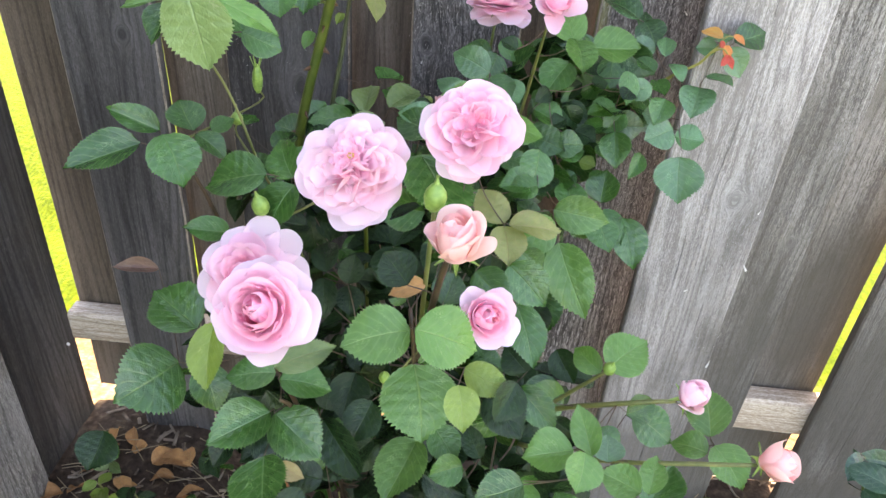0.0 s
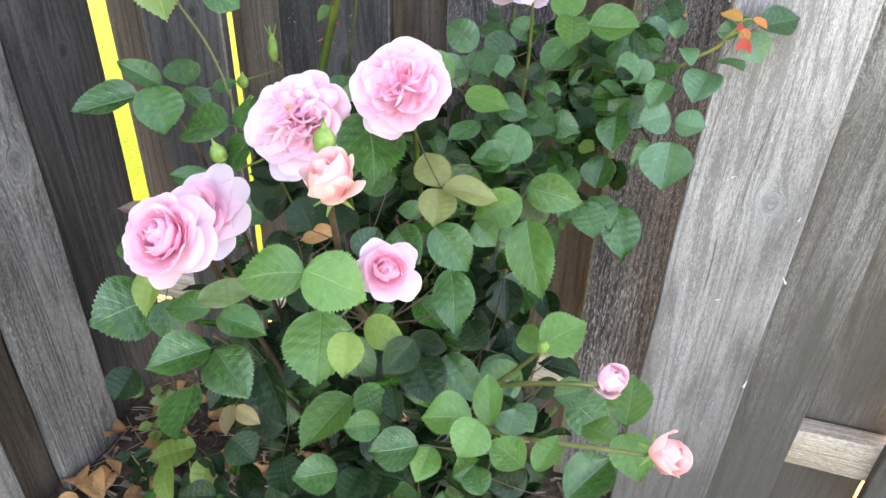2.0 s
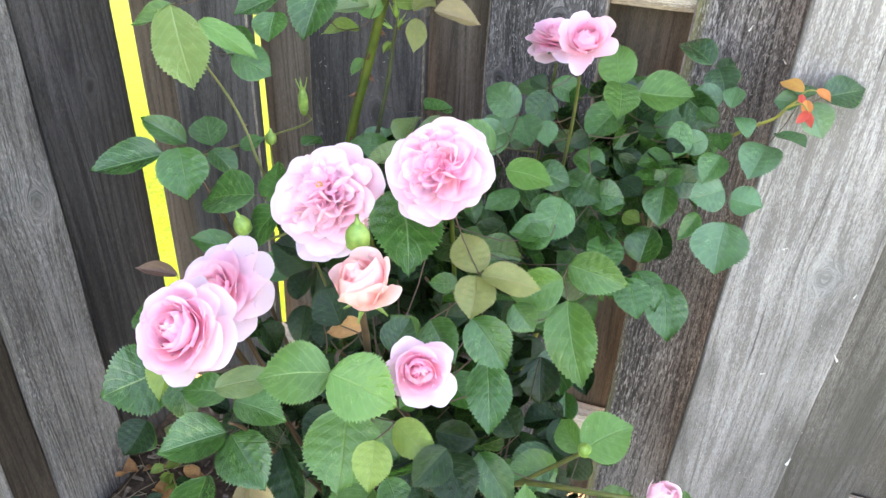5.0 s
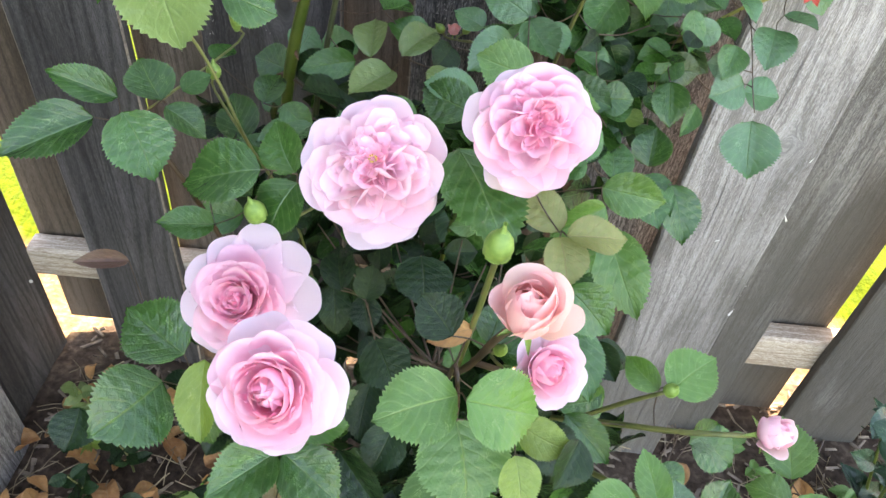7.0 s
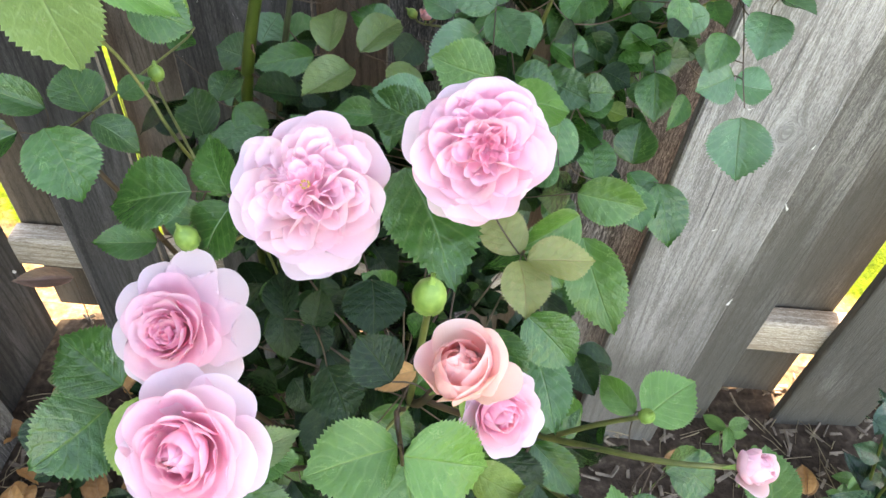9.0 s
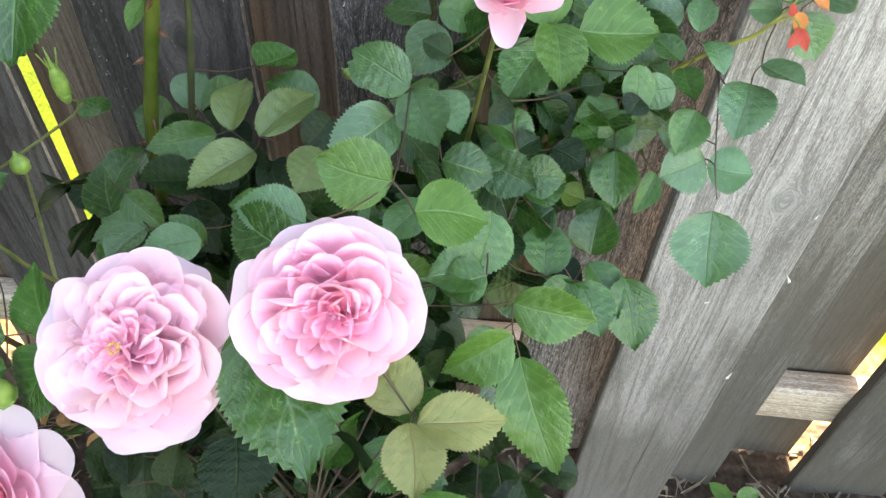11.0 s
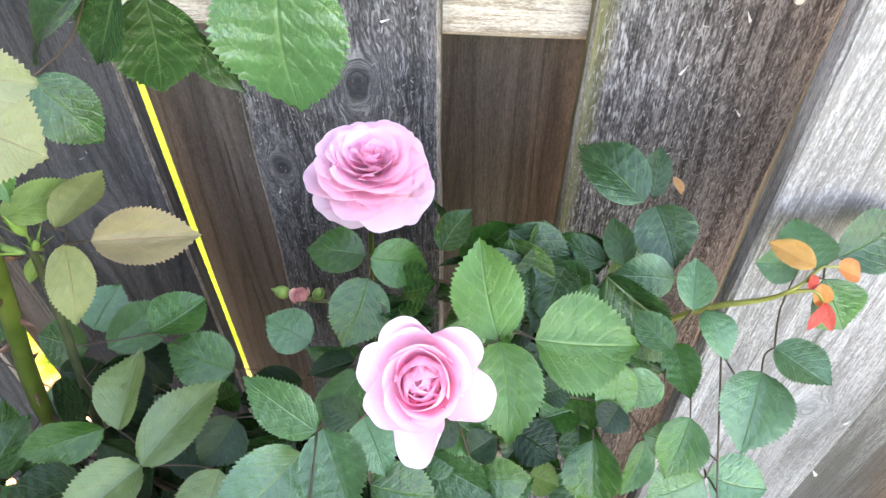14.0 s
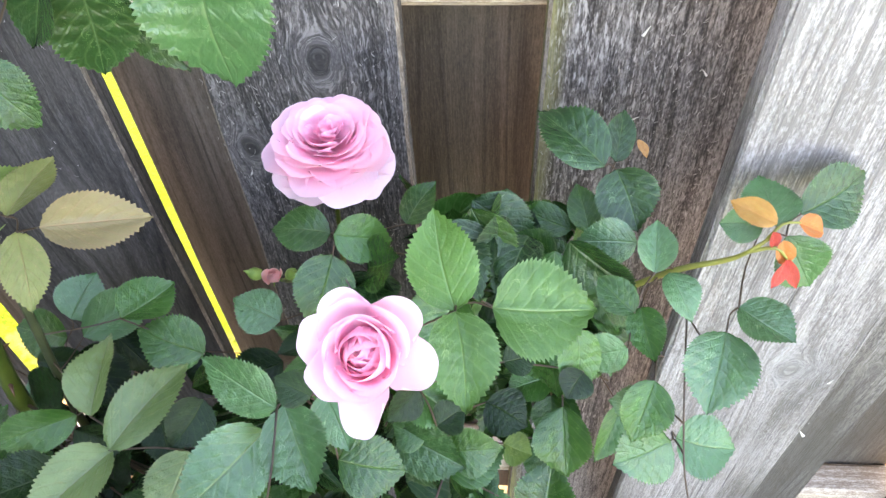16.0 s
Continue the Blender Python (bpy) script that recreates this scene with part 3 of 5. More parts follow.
def cane(key, points, radii, mat=M_TWIG, label="", thorns=0):
    shifted = [Vector(p) - bush.location for p in points]
    bm, fine = tube(shifted, radii, 8 if radii[0] > 0.003 else 6, 0.05, len(key))
    ob = part("cane", bm, mat, bush, label, True)
    CANE[key], PATHS[key] = ob, fine
    for i in range(thorns):
        k = int(len(fine) * (0.40 + 0.58 * i / max(1, thorns)))
        k = min(k, len(fine) - 2)
        p, d = fine[k], (fine[k + 1] - fine[k]).normalized()
        ang = i * 2.4
        side = d.orthogonal().normalized()
        out = (Matrix.Rotation(ang, 3, d) @ side).normalized()
        tb = bmesh.new()
        s = 0.0078 if radii[0] > 0.004 else 0.004
        bmesh.ops.create_cone(tb, cap_ends=True, segments=6, radius1=s * 0.32, radius2=0.0001, depth=s)
        bmesh.ops.transform(tb, matrix=Matrix.Diagonal((0.55, 1.3, 1, 1)), verts=tb.verts)
        bmesh.ops.translate(tb, vec=(0, 0, s * 0.5), verts=tb.verts)
        zed = (out - 0.35 * d).normalized()
        ex = d.cross(zed).normalized()
        m = Matrix((ex, zed.cross(ex), zed)).transposed().to_4x4()
        m.translation = p + out * (radii[0] + (radii[1] - radii[0]) * k / len(fine)) * 0.85
        bmesh.ops.transform(tb, matrix=m, verts=tb.verts)
        part("thorn", tb, M_THORN, ob, "hooked reddish thorn", True)
    return ob


cane("main", [(-0.035, 0.76, -0.07), (-0.060, 0.752, 0.35), (-0.046, 0.738, 0.565), (-0.015, 0.737, 0.70), (0.014, 0.735, 0.80), (0.058, 0.73, 0.96)], (0.0053, 0.0039), M_CANE, "thick green thorny cane", 34)
cane("over", [(0.046, 0.732, 0.920), (0.062, 0.755, 0.895), (0.085, 0.770, 0.872), (0.112, 0.765, 0.868), (0.134, 0.754, 0.858)], (0.0022, 0.0010), M_OLIVE, "", 2)
cane("second", [(-0.03, 0.755, -0.07), (-0.045, 0.75, 0.35), (-0.025, 0.742, 0.535), (-0.014, 0.742, 0.606), (-0.001, 0.742, 0.672), (0.004, 0.742, 0.704), (0.008, 0.742, 0.730)], (0.0032, 0.0016), M_OLIVE, "slim dark green cane", 4)
cane("upleft", [(0.0, 0.72, -0.07), (-0.012, 0.65, 0.45), (-0.036, 0.585, 0.642), (-0.043, 0.58, 0.675), (-0.052, 0.575, 0.705), (-0.062, 0.560, 0.740), (-0.052, 0.530, 0.782)], (0.0012, 0.0007), M_SHOOT, "", 4)
cane("first", [(0.04, 0.72, -0.07), (0.035, 0.69, 0.35), (0.045, 0.61, 0.58), (0.053, 0.535, 0.662)], (0.0024, 0.0017), M_CANE)
cane("twin", [(0.08, 0.72, -0.07), (0.095, 0.69, 0.4), (0.110, 0.61, 0.62), (0.128, 0.53, 0.697)], (0.0024, 0.0017), M_CANE)
cane("front", [(0.02, 0.68, -0.07), (0.005, 0.58, 0.3), (-0.005, 0.49, 0.54), (0.022, 0.425, 0.63)], (0.0027, 0.002), M_TWIG)
cane("front_b", [(-0.003, 0.52, 0.49), (-0.012, 0.505, 0.55), (-0.010, 0.488, 0.595)], (0.0022, 0.0018), M_TWIG)
cane("peach", [(0.07, 0.70, -0.07), (0.085, 0.62, 0.35), (0.108, 0.475, 0.57), (0.118, 0.435, 0.65), (0.123, 0.42, 0.68)], (0.0027, 0.0018), M_TWIG, "", 3)
cane("peach_b", [(0.106, 0.47, 0.58), (0.110, 0.448, 0.66), (0.112, 0.441, 0.695)], (0.0018, 0.0014), M_SHOOT)
cane("peach_c", [(0.112, 0.46, 0.60), (0.13, 0.45, 0.607), (0.144, 0.44, 0.618)], (0.0018, 0.0016), M_TWIG)
cane("stalk", [(0.103, 0.48, 0.555), (0.102, 0.435, 0.628), (0.105, 0.428, 0.61), (0.106, 0.430, 0.590)], (0.0014, 0.001), M_TWIG)
cane("low", [(0.1, 0.70, -0.07), (0.15, 0.62, 0.3), (0.2, 0.52, 0.465), (0.25, 0.475, 0.53), (0.285, 0.465, 0.548)], (0.003, 0.0014), M_SHOOT)
cane("low_b", [(0.2, 0.52, 0.465), (0.225, 0.51, 0.505), (0.243, 0.497, 0.54)], (0.002, 0.0014), M_SHOOT)
cane("low_c", [(0.19, 0.50, 0.45), (0.235, 0.435, 0.515), (0.29, 0.41, 0.55), (0.318, 0.402, 0.563)], (0.002, 0.0014), M_SHOOT)
cane("arm", [(0.09, 0.74, -0.07), (0.14, 0.78, 0.3), (0.20, 0.79, 0.53), (0.25, 0.782, 0.615), (0.29, 0.78, 0.65), (0.312, 0.776, 0.672), (0.331, 0.770, 0.687), (0.337, 0.765, 0.699), (0.344, 0.766, 0.707)], (0.0030, 0.0008), M_LIME)
cane("drop", [(0.318, 0.773, 0.672), (0.310, 0.73, 0.668), (0.306, 0.69, 0.652), (0.308, 0.675, 0.64)], (0.0006, 0.0004), M_TWIG)
cane("cup", [(0.10, 0.75, -0.07), (0.14, 0.77, 0.4), (0.170, 0.74, 0.63), (0.180, 0.685, 0.74)], (0.0024, 0.0012), M_SHOOT)
cane("high", [(0.1, 0.77, -0.07), (0.12, 0.82, 0.4), (0.138, 0.825, 0.69)], (0.0030, 0.0015), M_CANE)
cane("left", [(0.0, 0.70, -0.07), (-0.05, 0.63, 0.4), (-0.075, 0.575, 0.61), (-0.10, 0.575, 0.648)], (0.0027, 0.0012), M_TWIG)
cane("under", [(0.03, 0.69, -0.07), (0.03, 0.56, 0.3), (0.022, 0.46, 0.5), (0.018, 0.435, 0.54)], (0.0027, 0.0012), M_TWIG)


def spray(key, rows):
    """Leaflets on one cane: foot and tip in mm, width in mm, tone."""
    holder = CANE[key]
    base = bush.location
    feet = []
    for bx, by, bz, tx, ty, tz, w, tone in rows:
        b = Vector((bx, by, bz)) / 1000 - base
        lay(holder, b, Vector((tx, ty, tz)) / 1000 - base, w / 1000, tone)
        feet.append(b)
    path = PATHS[key]
    done = []
    for b in sorted(feet, key=lambda q: min((q - p).length for p in path)):
        near = min(path[len(path) // 3:] + done, key=lambda p: (p - b).length)
        if 0.002 < (near - b).length < 0.11:
            mid = (near + b) / 2 + Vector((0, 0.004, -0.15 * (near - b).length))
            bm, fine = tube([near, mid, b], (0.0005, 0.0004), 5)
            part("leaf_stalk", bm, M_TWIG, holder, "", True)
            done += fine[2:]


spray("upleft", [
    (-47, 520, 784, -38, 511, 734, 42, "w"),
    (-28, 519, 777, 7, 526, 759, 15, "l"),
    (-25, 547, 750, 1, 548, 742, 24, "m"),
    (8, 613, 789, 6, 583, 752, 31, "m"),
    (18, 620, 804, 33, 614, 776, 31, "m"),
    (-22, 604, 777, -45, 579, 767, 19, "m"),
    (-40, 566, 797, -19, 573, 782, 17, "l"),
    (-3, 690, 736, -26, 670, 739, 16, "y2"),
    (10, 694, 755, -25, 671, 753, 17, "o"),
])
spray("upleft", [
    (14, 701, 781, 12, 678, 756, 18, "o"),
    (-79, 573, 757, -89, 550, 736, 20, "m"),
    (-39, 565, 761, -17, 555, 740, 19, "m"),
    (-65, 556, 767, -100, 541, 762, 15, "l"),
    (-4, 566, 775, 0, 550, 759, 22, "m"),
])
spray("left", [
    (-121, 576, 649, -165, 544, 636, 31, "m"),
    (-114, 596, 651, -152, 592, 667, 20, "m"),
    (-96, 563, 664, -75, 539, 636, 35, "m"),
    (-84, 589, 657, -100, 607, 675, 27, "m"),
    (-78, 578, 660, -53, 574, 647, 19, "m"),
])
spray("first", [
    (-12, 534, 656, -58, 529, 650, 36, "m"),
    (6, 537, 653, -11, 556, 674, 26, "m"),
    (8, 533, 650, -9, 512, 628, 30, "m"),
    (-54, 561, 586, -84, 546, 598, 20, "m"),
    (-86, 627, 640, -71, 641, 648, 18, "m"),
])
spray("front", [
    (-119, 564, 541, -150, 550, 550, 12, "b"),
    (-52, 478, 558, -90, 497, 574, 37, "m"),
    (-31, 459, 581, -28, 423, 554, 22, "y2"),
    (-77, 490, 511, -104, 446, 511, 51, "m"),
    (-50, 473, 528, -34, 451, 505, 26, "m"),
])
spray("under", [
    (14, 443, 557, -18, 434, 559, 22, "m"),
    (19, 425, 579, 55, 444, 587, 19, "o"),
    (14, 447, 547, 50, 454, 540, 25, "m"),
    (7, 444, 518, -28, 412, 516, 31, "m"),
    (10, 444, 517, 47, 424, 498, 34, "m"),
    (11, 413, 509, 21, 377, 493, 45, "m"),
])
spray("stalk", [
    (109, 454, 634, 87, 446, 631, 12, "dead"),
    (104, 421, 624, 67, 402, 625, 32, "l"),
    (107, 413, 632, 146, 414, 621, 34, "l"),
    (106, 432, 588, 116, 394, 560, 45, "l"),
    (135, 409, 596, 141, 386, 582, 20, "y2"),
    (138, 431, 590, 167, 419, 585, 19, "y2"),
    (109, 463, 483, 90, 413, 476, 35, "l"),
    (121, 460, 503, 139, 439, 492, 23, "m"),
    (144, 436, 493, 120, 424, 493, 20, "m"),
])
spray("peach", [
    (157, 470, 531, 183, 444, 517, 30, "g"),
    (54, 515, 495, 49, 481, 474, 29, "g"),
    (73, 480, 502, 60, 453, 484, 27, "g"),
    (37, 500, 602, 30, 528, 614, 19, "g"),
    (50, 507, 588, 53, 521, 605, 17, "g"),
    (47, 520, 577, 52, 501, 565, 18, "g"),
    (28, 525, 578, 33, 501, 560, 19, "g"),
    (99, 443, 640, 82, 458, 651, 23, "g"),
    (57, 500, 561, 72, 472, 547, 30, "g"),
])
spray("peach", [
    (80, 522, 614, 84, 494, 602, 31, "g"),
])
spray("twin", [
    (171, 507, 586, 186, 466, 566, 27, "m"),
    (161, 499, 624, 189, 484, 603, 27, "m"),
    (139, 482, 628, 162, 462, 617, 22, "m"),
    (207, 600, 582, 230, 548, 549, 35, "l"),
    (159, 519, 643, 197, 527, 642, 22, "y"),
    (156, 526, 639, 137, 547, 656, 24, "y"),
    (156, 521, 640, 161, 494, 627, 24, "y"),
    (201, 600, 601, 166, 582, 584, 29, "l"),
    (201, 622, 600, 246, 610, 600, 29, "l"),
])
spray("twin", [
    (120, 464, 611, 126, 484, 624, 21, "m"),
])
spray("twin", [
    (273, 682, 564, 287, 649, 530, 31, "m"),
    (245, 670, 569, 260, 641, 553, 28, "m"),
    (185, 653, 638, 180, 621, 617, 30, "m"),
    (185, 621, 622, 161, 613, 618, 22, "m"),
    (224, 671, 570, 223, 703, 590, 29, "m"),
    (252, 690, 565, 273, 659, 552, 26, "m"),
])
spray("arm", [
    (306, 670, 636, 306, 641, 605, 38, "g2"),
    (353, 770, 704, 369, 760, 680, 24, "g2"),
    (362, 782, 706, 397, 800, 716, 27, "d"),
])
spray("low", [
    (243, 494, 545, 269, 508, 565, 32, "l"),
    (241, 503, 533, 220, 526, 537, 18, "l"),
    (306, 443, 540, 304, 475, 558, 27, "l"),
    (300, 427, 542, 279, 440, 540, 22, "l"),
    (304, 430, 546, 318, 404, 538, 25, "l"),
    (213, 419, 540, 180, 414, 535, 27, "l"),
    (225, 417, 538, 214, 442, 559, 18, "l"),
    (218, 410, 549, 213, 387, 538, 24, "l"),
    (178, 479, 532, 208, 457, 514, 22, "m"),
])
spray("low", [
    (252, 391, 540, 229, 405, 538, 21, "l"),
    (183, 404, 520, 152, 393, 515, 26, "m"),
    (267, 488, 508, 297, 475, 496, 29, "m"),
    (233, 452, 525, 250, 440, 521, 19, "m"),
])
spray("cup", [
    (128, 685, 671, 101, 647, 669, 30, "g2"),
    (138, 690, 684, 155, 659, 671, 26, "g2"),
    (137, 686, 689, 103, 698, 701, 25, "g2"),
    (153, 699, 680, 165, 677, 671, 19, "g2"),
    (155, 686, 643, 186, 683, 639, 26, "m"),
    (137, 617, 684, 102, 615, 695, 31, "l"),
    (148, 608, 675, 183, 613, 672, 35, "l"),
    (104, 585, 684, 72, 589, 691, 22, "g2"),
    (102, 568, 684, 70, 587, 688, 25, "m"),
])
spray("cup", [
    (95, 539, 679, 125, 483, 662, 43, "m"),
])
spray("cup", [
    (143, 779, 676, 134, 748, 657, 29, "m"),
    (138, 799, 670, 105, 800, 673, 23, "m"),
    (143, 787, 682, 173, 789, 674, 23, "m"),
    (112, 763, 640, 87, 770, 651, 23, "g2"),
    (177, 808, 668, 191, 825, 685, 20, "m"),
    (208, 721, 710, 197, 752, 738, 28, "l"),
    (208, 718, 713, 214, 680, 700, 26, "l"),
    (223, 725, 707, 265, 724, 708, 37, "l"),
])
spray("arm", [
    (275, 804, 714, 245, 833, 730, 27, "d"),
    (285, 827, 696, 292, 852, 712, 15, "d"),
    (281, 805, 711, 290, 778, 697, 27, "d"),
    (263, 799, 675, 234, 811, 681, 16, "m"),
    (271, 793, 680, 264, 812, 696, 15, "m"),
    (289, 771, 697, 261, 772, 695, 20, "g2"),
    (295, 755, 695, 297, 776, 708, 16, "g2"),
    (254, 781, 670, 233, 795, 677, 18, "m"),
    (286, 740, 685, 270, 755, 693, 15, "m"),
])
spray("arm", [
    (292, 752, 673, 296, 725, 667, 16, "m"),
    (283, 727, 676, 262, 726, 666, 19, "g2"),
])
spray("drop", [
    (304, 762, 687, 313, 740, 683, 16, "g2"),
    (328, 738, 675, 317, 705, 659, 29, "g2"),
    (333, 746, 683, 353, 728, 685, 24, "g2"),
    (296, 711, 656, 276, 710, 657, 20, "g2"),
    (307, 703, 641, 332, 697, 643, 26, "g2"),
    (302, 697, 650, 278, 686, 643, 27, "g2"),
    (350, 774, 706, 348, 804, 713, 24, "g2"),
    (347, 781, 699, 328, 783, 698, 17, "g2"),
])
spray("arm", [
    (193, 706, 632, 201, 730, 641, 17, "m"),
    (203, 702, 622, 228, 699, 627, 24, "m"),
    (230, 717, 601, 245, 712, 599, 16, "y2"),
    (255, 740, 611, 256, 718, 602, 19, "m"),
    (253, 726, 589, 253, 699, 582, 24, "m"),
    (253, 740, 629, 231, 732, 627, 19, "m"),
])
spray("second", [
    (53, 683, 651, 77, 726, 661, 23, "o"),
    (27, 708, 634, 26, 749, 647, 24, "o"),
    (45, 691, 634, 18, 654, 631, 26, "o"),
    (85, 688, 642, 79, 656, 638, 25, "o"),
    (16, 712, 627, -21, 691, 628, 21, "m"),
    (70, 751, 625, 38, 753, 644, 28, "m"),
    (31, 756, 649, 49, 784, 642, 27, "m"),
])
spray("main", [
    (47, 729, 748, 84, 745, 738, 21, "b2"),
    (29, 736, 737, 38, 709, 719, 17, "y"),
    (25, 740, 742, 33, 772, 750, 16, "y"),
    (5, 739, 747, 25, 766, 747, 16, "y2"),
    (59, 689, 837, 79, 693, 823, 25, "p"),
    (60, 689, 852, 82, 699, 842, 16, "p"),
])
spray("over", [
    (134, 752, 853, 132, 742, 800, 42, "g2"),
    (73, 782, 824, 68, 778, 780, 31, "d"),
    (78, 792, 813, 97, 788, 776, 20, "d"),
    (71, 774, 835, 52, 766, 803, 24, "d"),
    (64, 764, 836, 31, 756, 814, 24, "d"),
    (44, 744, 812, 63, 738, 789, 21, "d"),
])
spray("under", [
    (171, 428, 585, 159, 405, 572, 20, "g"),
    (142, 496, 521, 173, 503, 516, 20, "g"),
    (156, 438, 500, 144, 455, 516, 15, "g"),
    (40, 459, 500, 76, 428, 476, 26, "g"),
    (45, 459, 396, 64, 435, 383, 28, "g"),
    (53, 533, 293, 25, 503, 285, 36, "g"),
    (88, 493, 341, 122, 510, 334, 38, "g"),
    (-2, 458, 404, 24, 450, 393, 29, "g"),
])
spray("front", [
    (-89, 512, 304, -122, 479, 312, 31, "y2"),
    (-124, 502, 283, -100, 466, 264, 23, "y2"),
    (-60, 491, 322, -51, 453, 301, 24, "y2"),
    (-11, 481, 418, -4, 456, 407, 15, "b2"),
    (-4, 475, 424, 20, 471, 415, 14, "b2"),
    (-218, 589, 262, -251, 596, 285, 29, "m"),
])
spray("low_c", [
    (186, 420, 504, 184, 396, 494, 19, "l"),
    (223, 419, 469, 212, 437, 476, 19, "m"),
    (237, 420, 531, 237, 436, 541, 21, "g2"),
    (259, 396, 533, 266, 421, 544, 16, "l"),
    (257, 472, 523, 279, 488, 523, 20, "m"),
    (279, 438, 464, 306, 480, 474, 30, "m"),
])
spray("arm", [
    (181, 725, 646, 210, 711, 636, 24, "m"),
    (202, 695, 616, 230, 708, 615, 23, "m"),
    (183, 628, 619, 153, 617, 621, 24, "m"),
    (209, 751, 683, 189, 728, 657, 31, "m"),
    (260, 730, 687, 262, 709, 664, 20, "m"),
    (259, 748, 646, 233, 736, 645, 21, "m"),
    (260, 751, 625, 229, 746, 620, 20, "m"),
    (258, 722, 632, 260, 696, 607, 26, "m"),
    (252, 689, 574, 255, 709, 600, 29, "m"),
])
spray("arm", [
    (294, 715, 670, 284, 693, 654, 21, "m"),
])
spray("arm", [
    (202, 637, 508, 213, 606, 481, 34, "m"),
    (239, 670, 572, 225, 654, 558, 21, "m"),
    (199, 650, 537, 179, 633, 525, 24, "m"),
    (173, 563, 594, 192, 557, 579, 21, "m"),
    (193, 705, 629, 176, 709, 633, 17, "m"),
    (291, 738, 605, 280, 711, 594, 15, "m"),
])
spray("main", [
    (-33, 675, 606, -10, 663, 591, 21, "m"),
    (-54, 699, 590, -47, 730, 603, 23, "m"),
    (-22, 666, 593, -48, 649, 593, 22, "g2"),
    (-4, 639, 616, -17, 615, 616, 20, "g2"),
    (40, 614, 637, 13, 600, 640, 20, "g2"),
    (33, 627, 618, 17, 630, 636, 15, "m"),
    (67, 659, 620, 38, 655, 624, 18, "m"),
    (88, 608, 671, 72, 593, 672, 14, "m"),
    (81, 640, 631, 78, 617, 628, 14, "m"),
])
spray("main", [
    (148, 663, 631, 127, 639, 625, 21, "m"),
])
spray("high", [
    (227, 826, 627, 194, 854, 632, 24, "m"),
    (240, 840, 620, 239, 860, 636, 22, "m"),
    (239, 809, 615, 214, 821, 619, 21, "m"),
    (255, 817, 610, 235, 803, 601, 18, "m"),
    (256, 813, 615, 268, 798, 614, 16, "m"),
    (225, 814, 597, 231, 787, 589, 23, "m"),
    (279, 835, 619, 268, 815, 609, 15, "g2"),
    (79, 811, 522, 41, 789, 526, 31, "g"),
    (55, 797, 482, 19, 783, 487, 29, "g"),
])
spray("high", [
    (25, 813, 530, 26, 787, 524, 20, "g"),
    (149, 820, 612, 142, 800, 608, 17, "g"),
    (136, 812, 581, 145, 788, 574, 18, "g"),
    (141, 794, 563, 162, 786, 563, 18, "g"),
])
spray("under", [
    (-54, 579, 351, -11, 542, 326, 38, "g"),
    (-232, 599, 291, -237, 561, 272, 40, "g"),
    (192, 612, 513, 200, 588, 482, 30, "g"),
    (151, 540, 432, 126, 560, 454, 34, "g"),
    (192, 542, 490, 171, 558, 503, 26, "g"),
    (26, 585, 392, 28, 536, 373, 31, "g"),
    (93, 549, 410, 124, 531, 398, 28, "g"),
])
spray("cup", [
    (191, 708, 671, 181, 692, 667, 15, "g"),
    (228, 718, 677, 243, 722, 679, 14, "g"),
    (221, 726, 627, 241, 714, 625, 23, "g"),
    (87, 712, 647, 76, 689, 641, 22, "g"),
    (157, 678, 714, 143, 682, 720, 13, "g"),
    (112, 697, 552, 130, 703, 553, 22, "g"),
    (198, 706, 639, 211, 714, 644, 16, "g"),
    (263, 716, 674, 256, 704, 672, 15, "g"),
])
spray("main", [
    (-57, 802, 559, -86, 798, 572, 34, "m"),
    (-50, 807, 574, -37, 833, 591, 30, "g2"),
    (-23, 781, 593, 4, 820, 590, 28, "g2"),
    (-69, 756, 544, -55, 785, 549, 23, "g2"),
    (-79, 720, 537, -99, 761, 560, 35, "m"),
    (-44, 697, 534, -78, 703, 554, 26, "g2"),
    (4, 778, 548, -2, 742, 538, 29, "m"),
    (-120, 788, 571, -111, 813, 577, 22, "m"),
])
spray("main", [
    (7, 716, 749, -14, 704, 748, 17, "l"),
    (17, 712, 778, 4, 708, 783, 16, "l"),
    (6, 710, 795, 16, 690, 778, 17, "g2"),
    (18, 738, 792, 29, 722, 773, 16, "l"),
    (-30, 755, 689, -34, 735, 681, 11, "l"),
    (-1, 754, 709, -5, 742, 702, 7, "y2"),
])

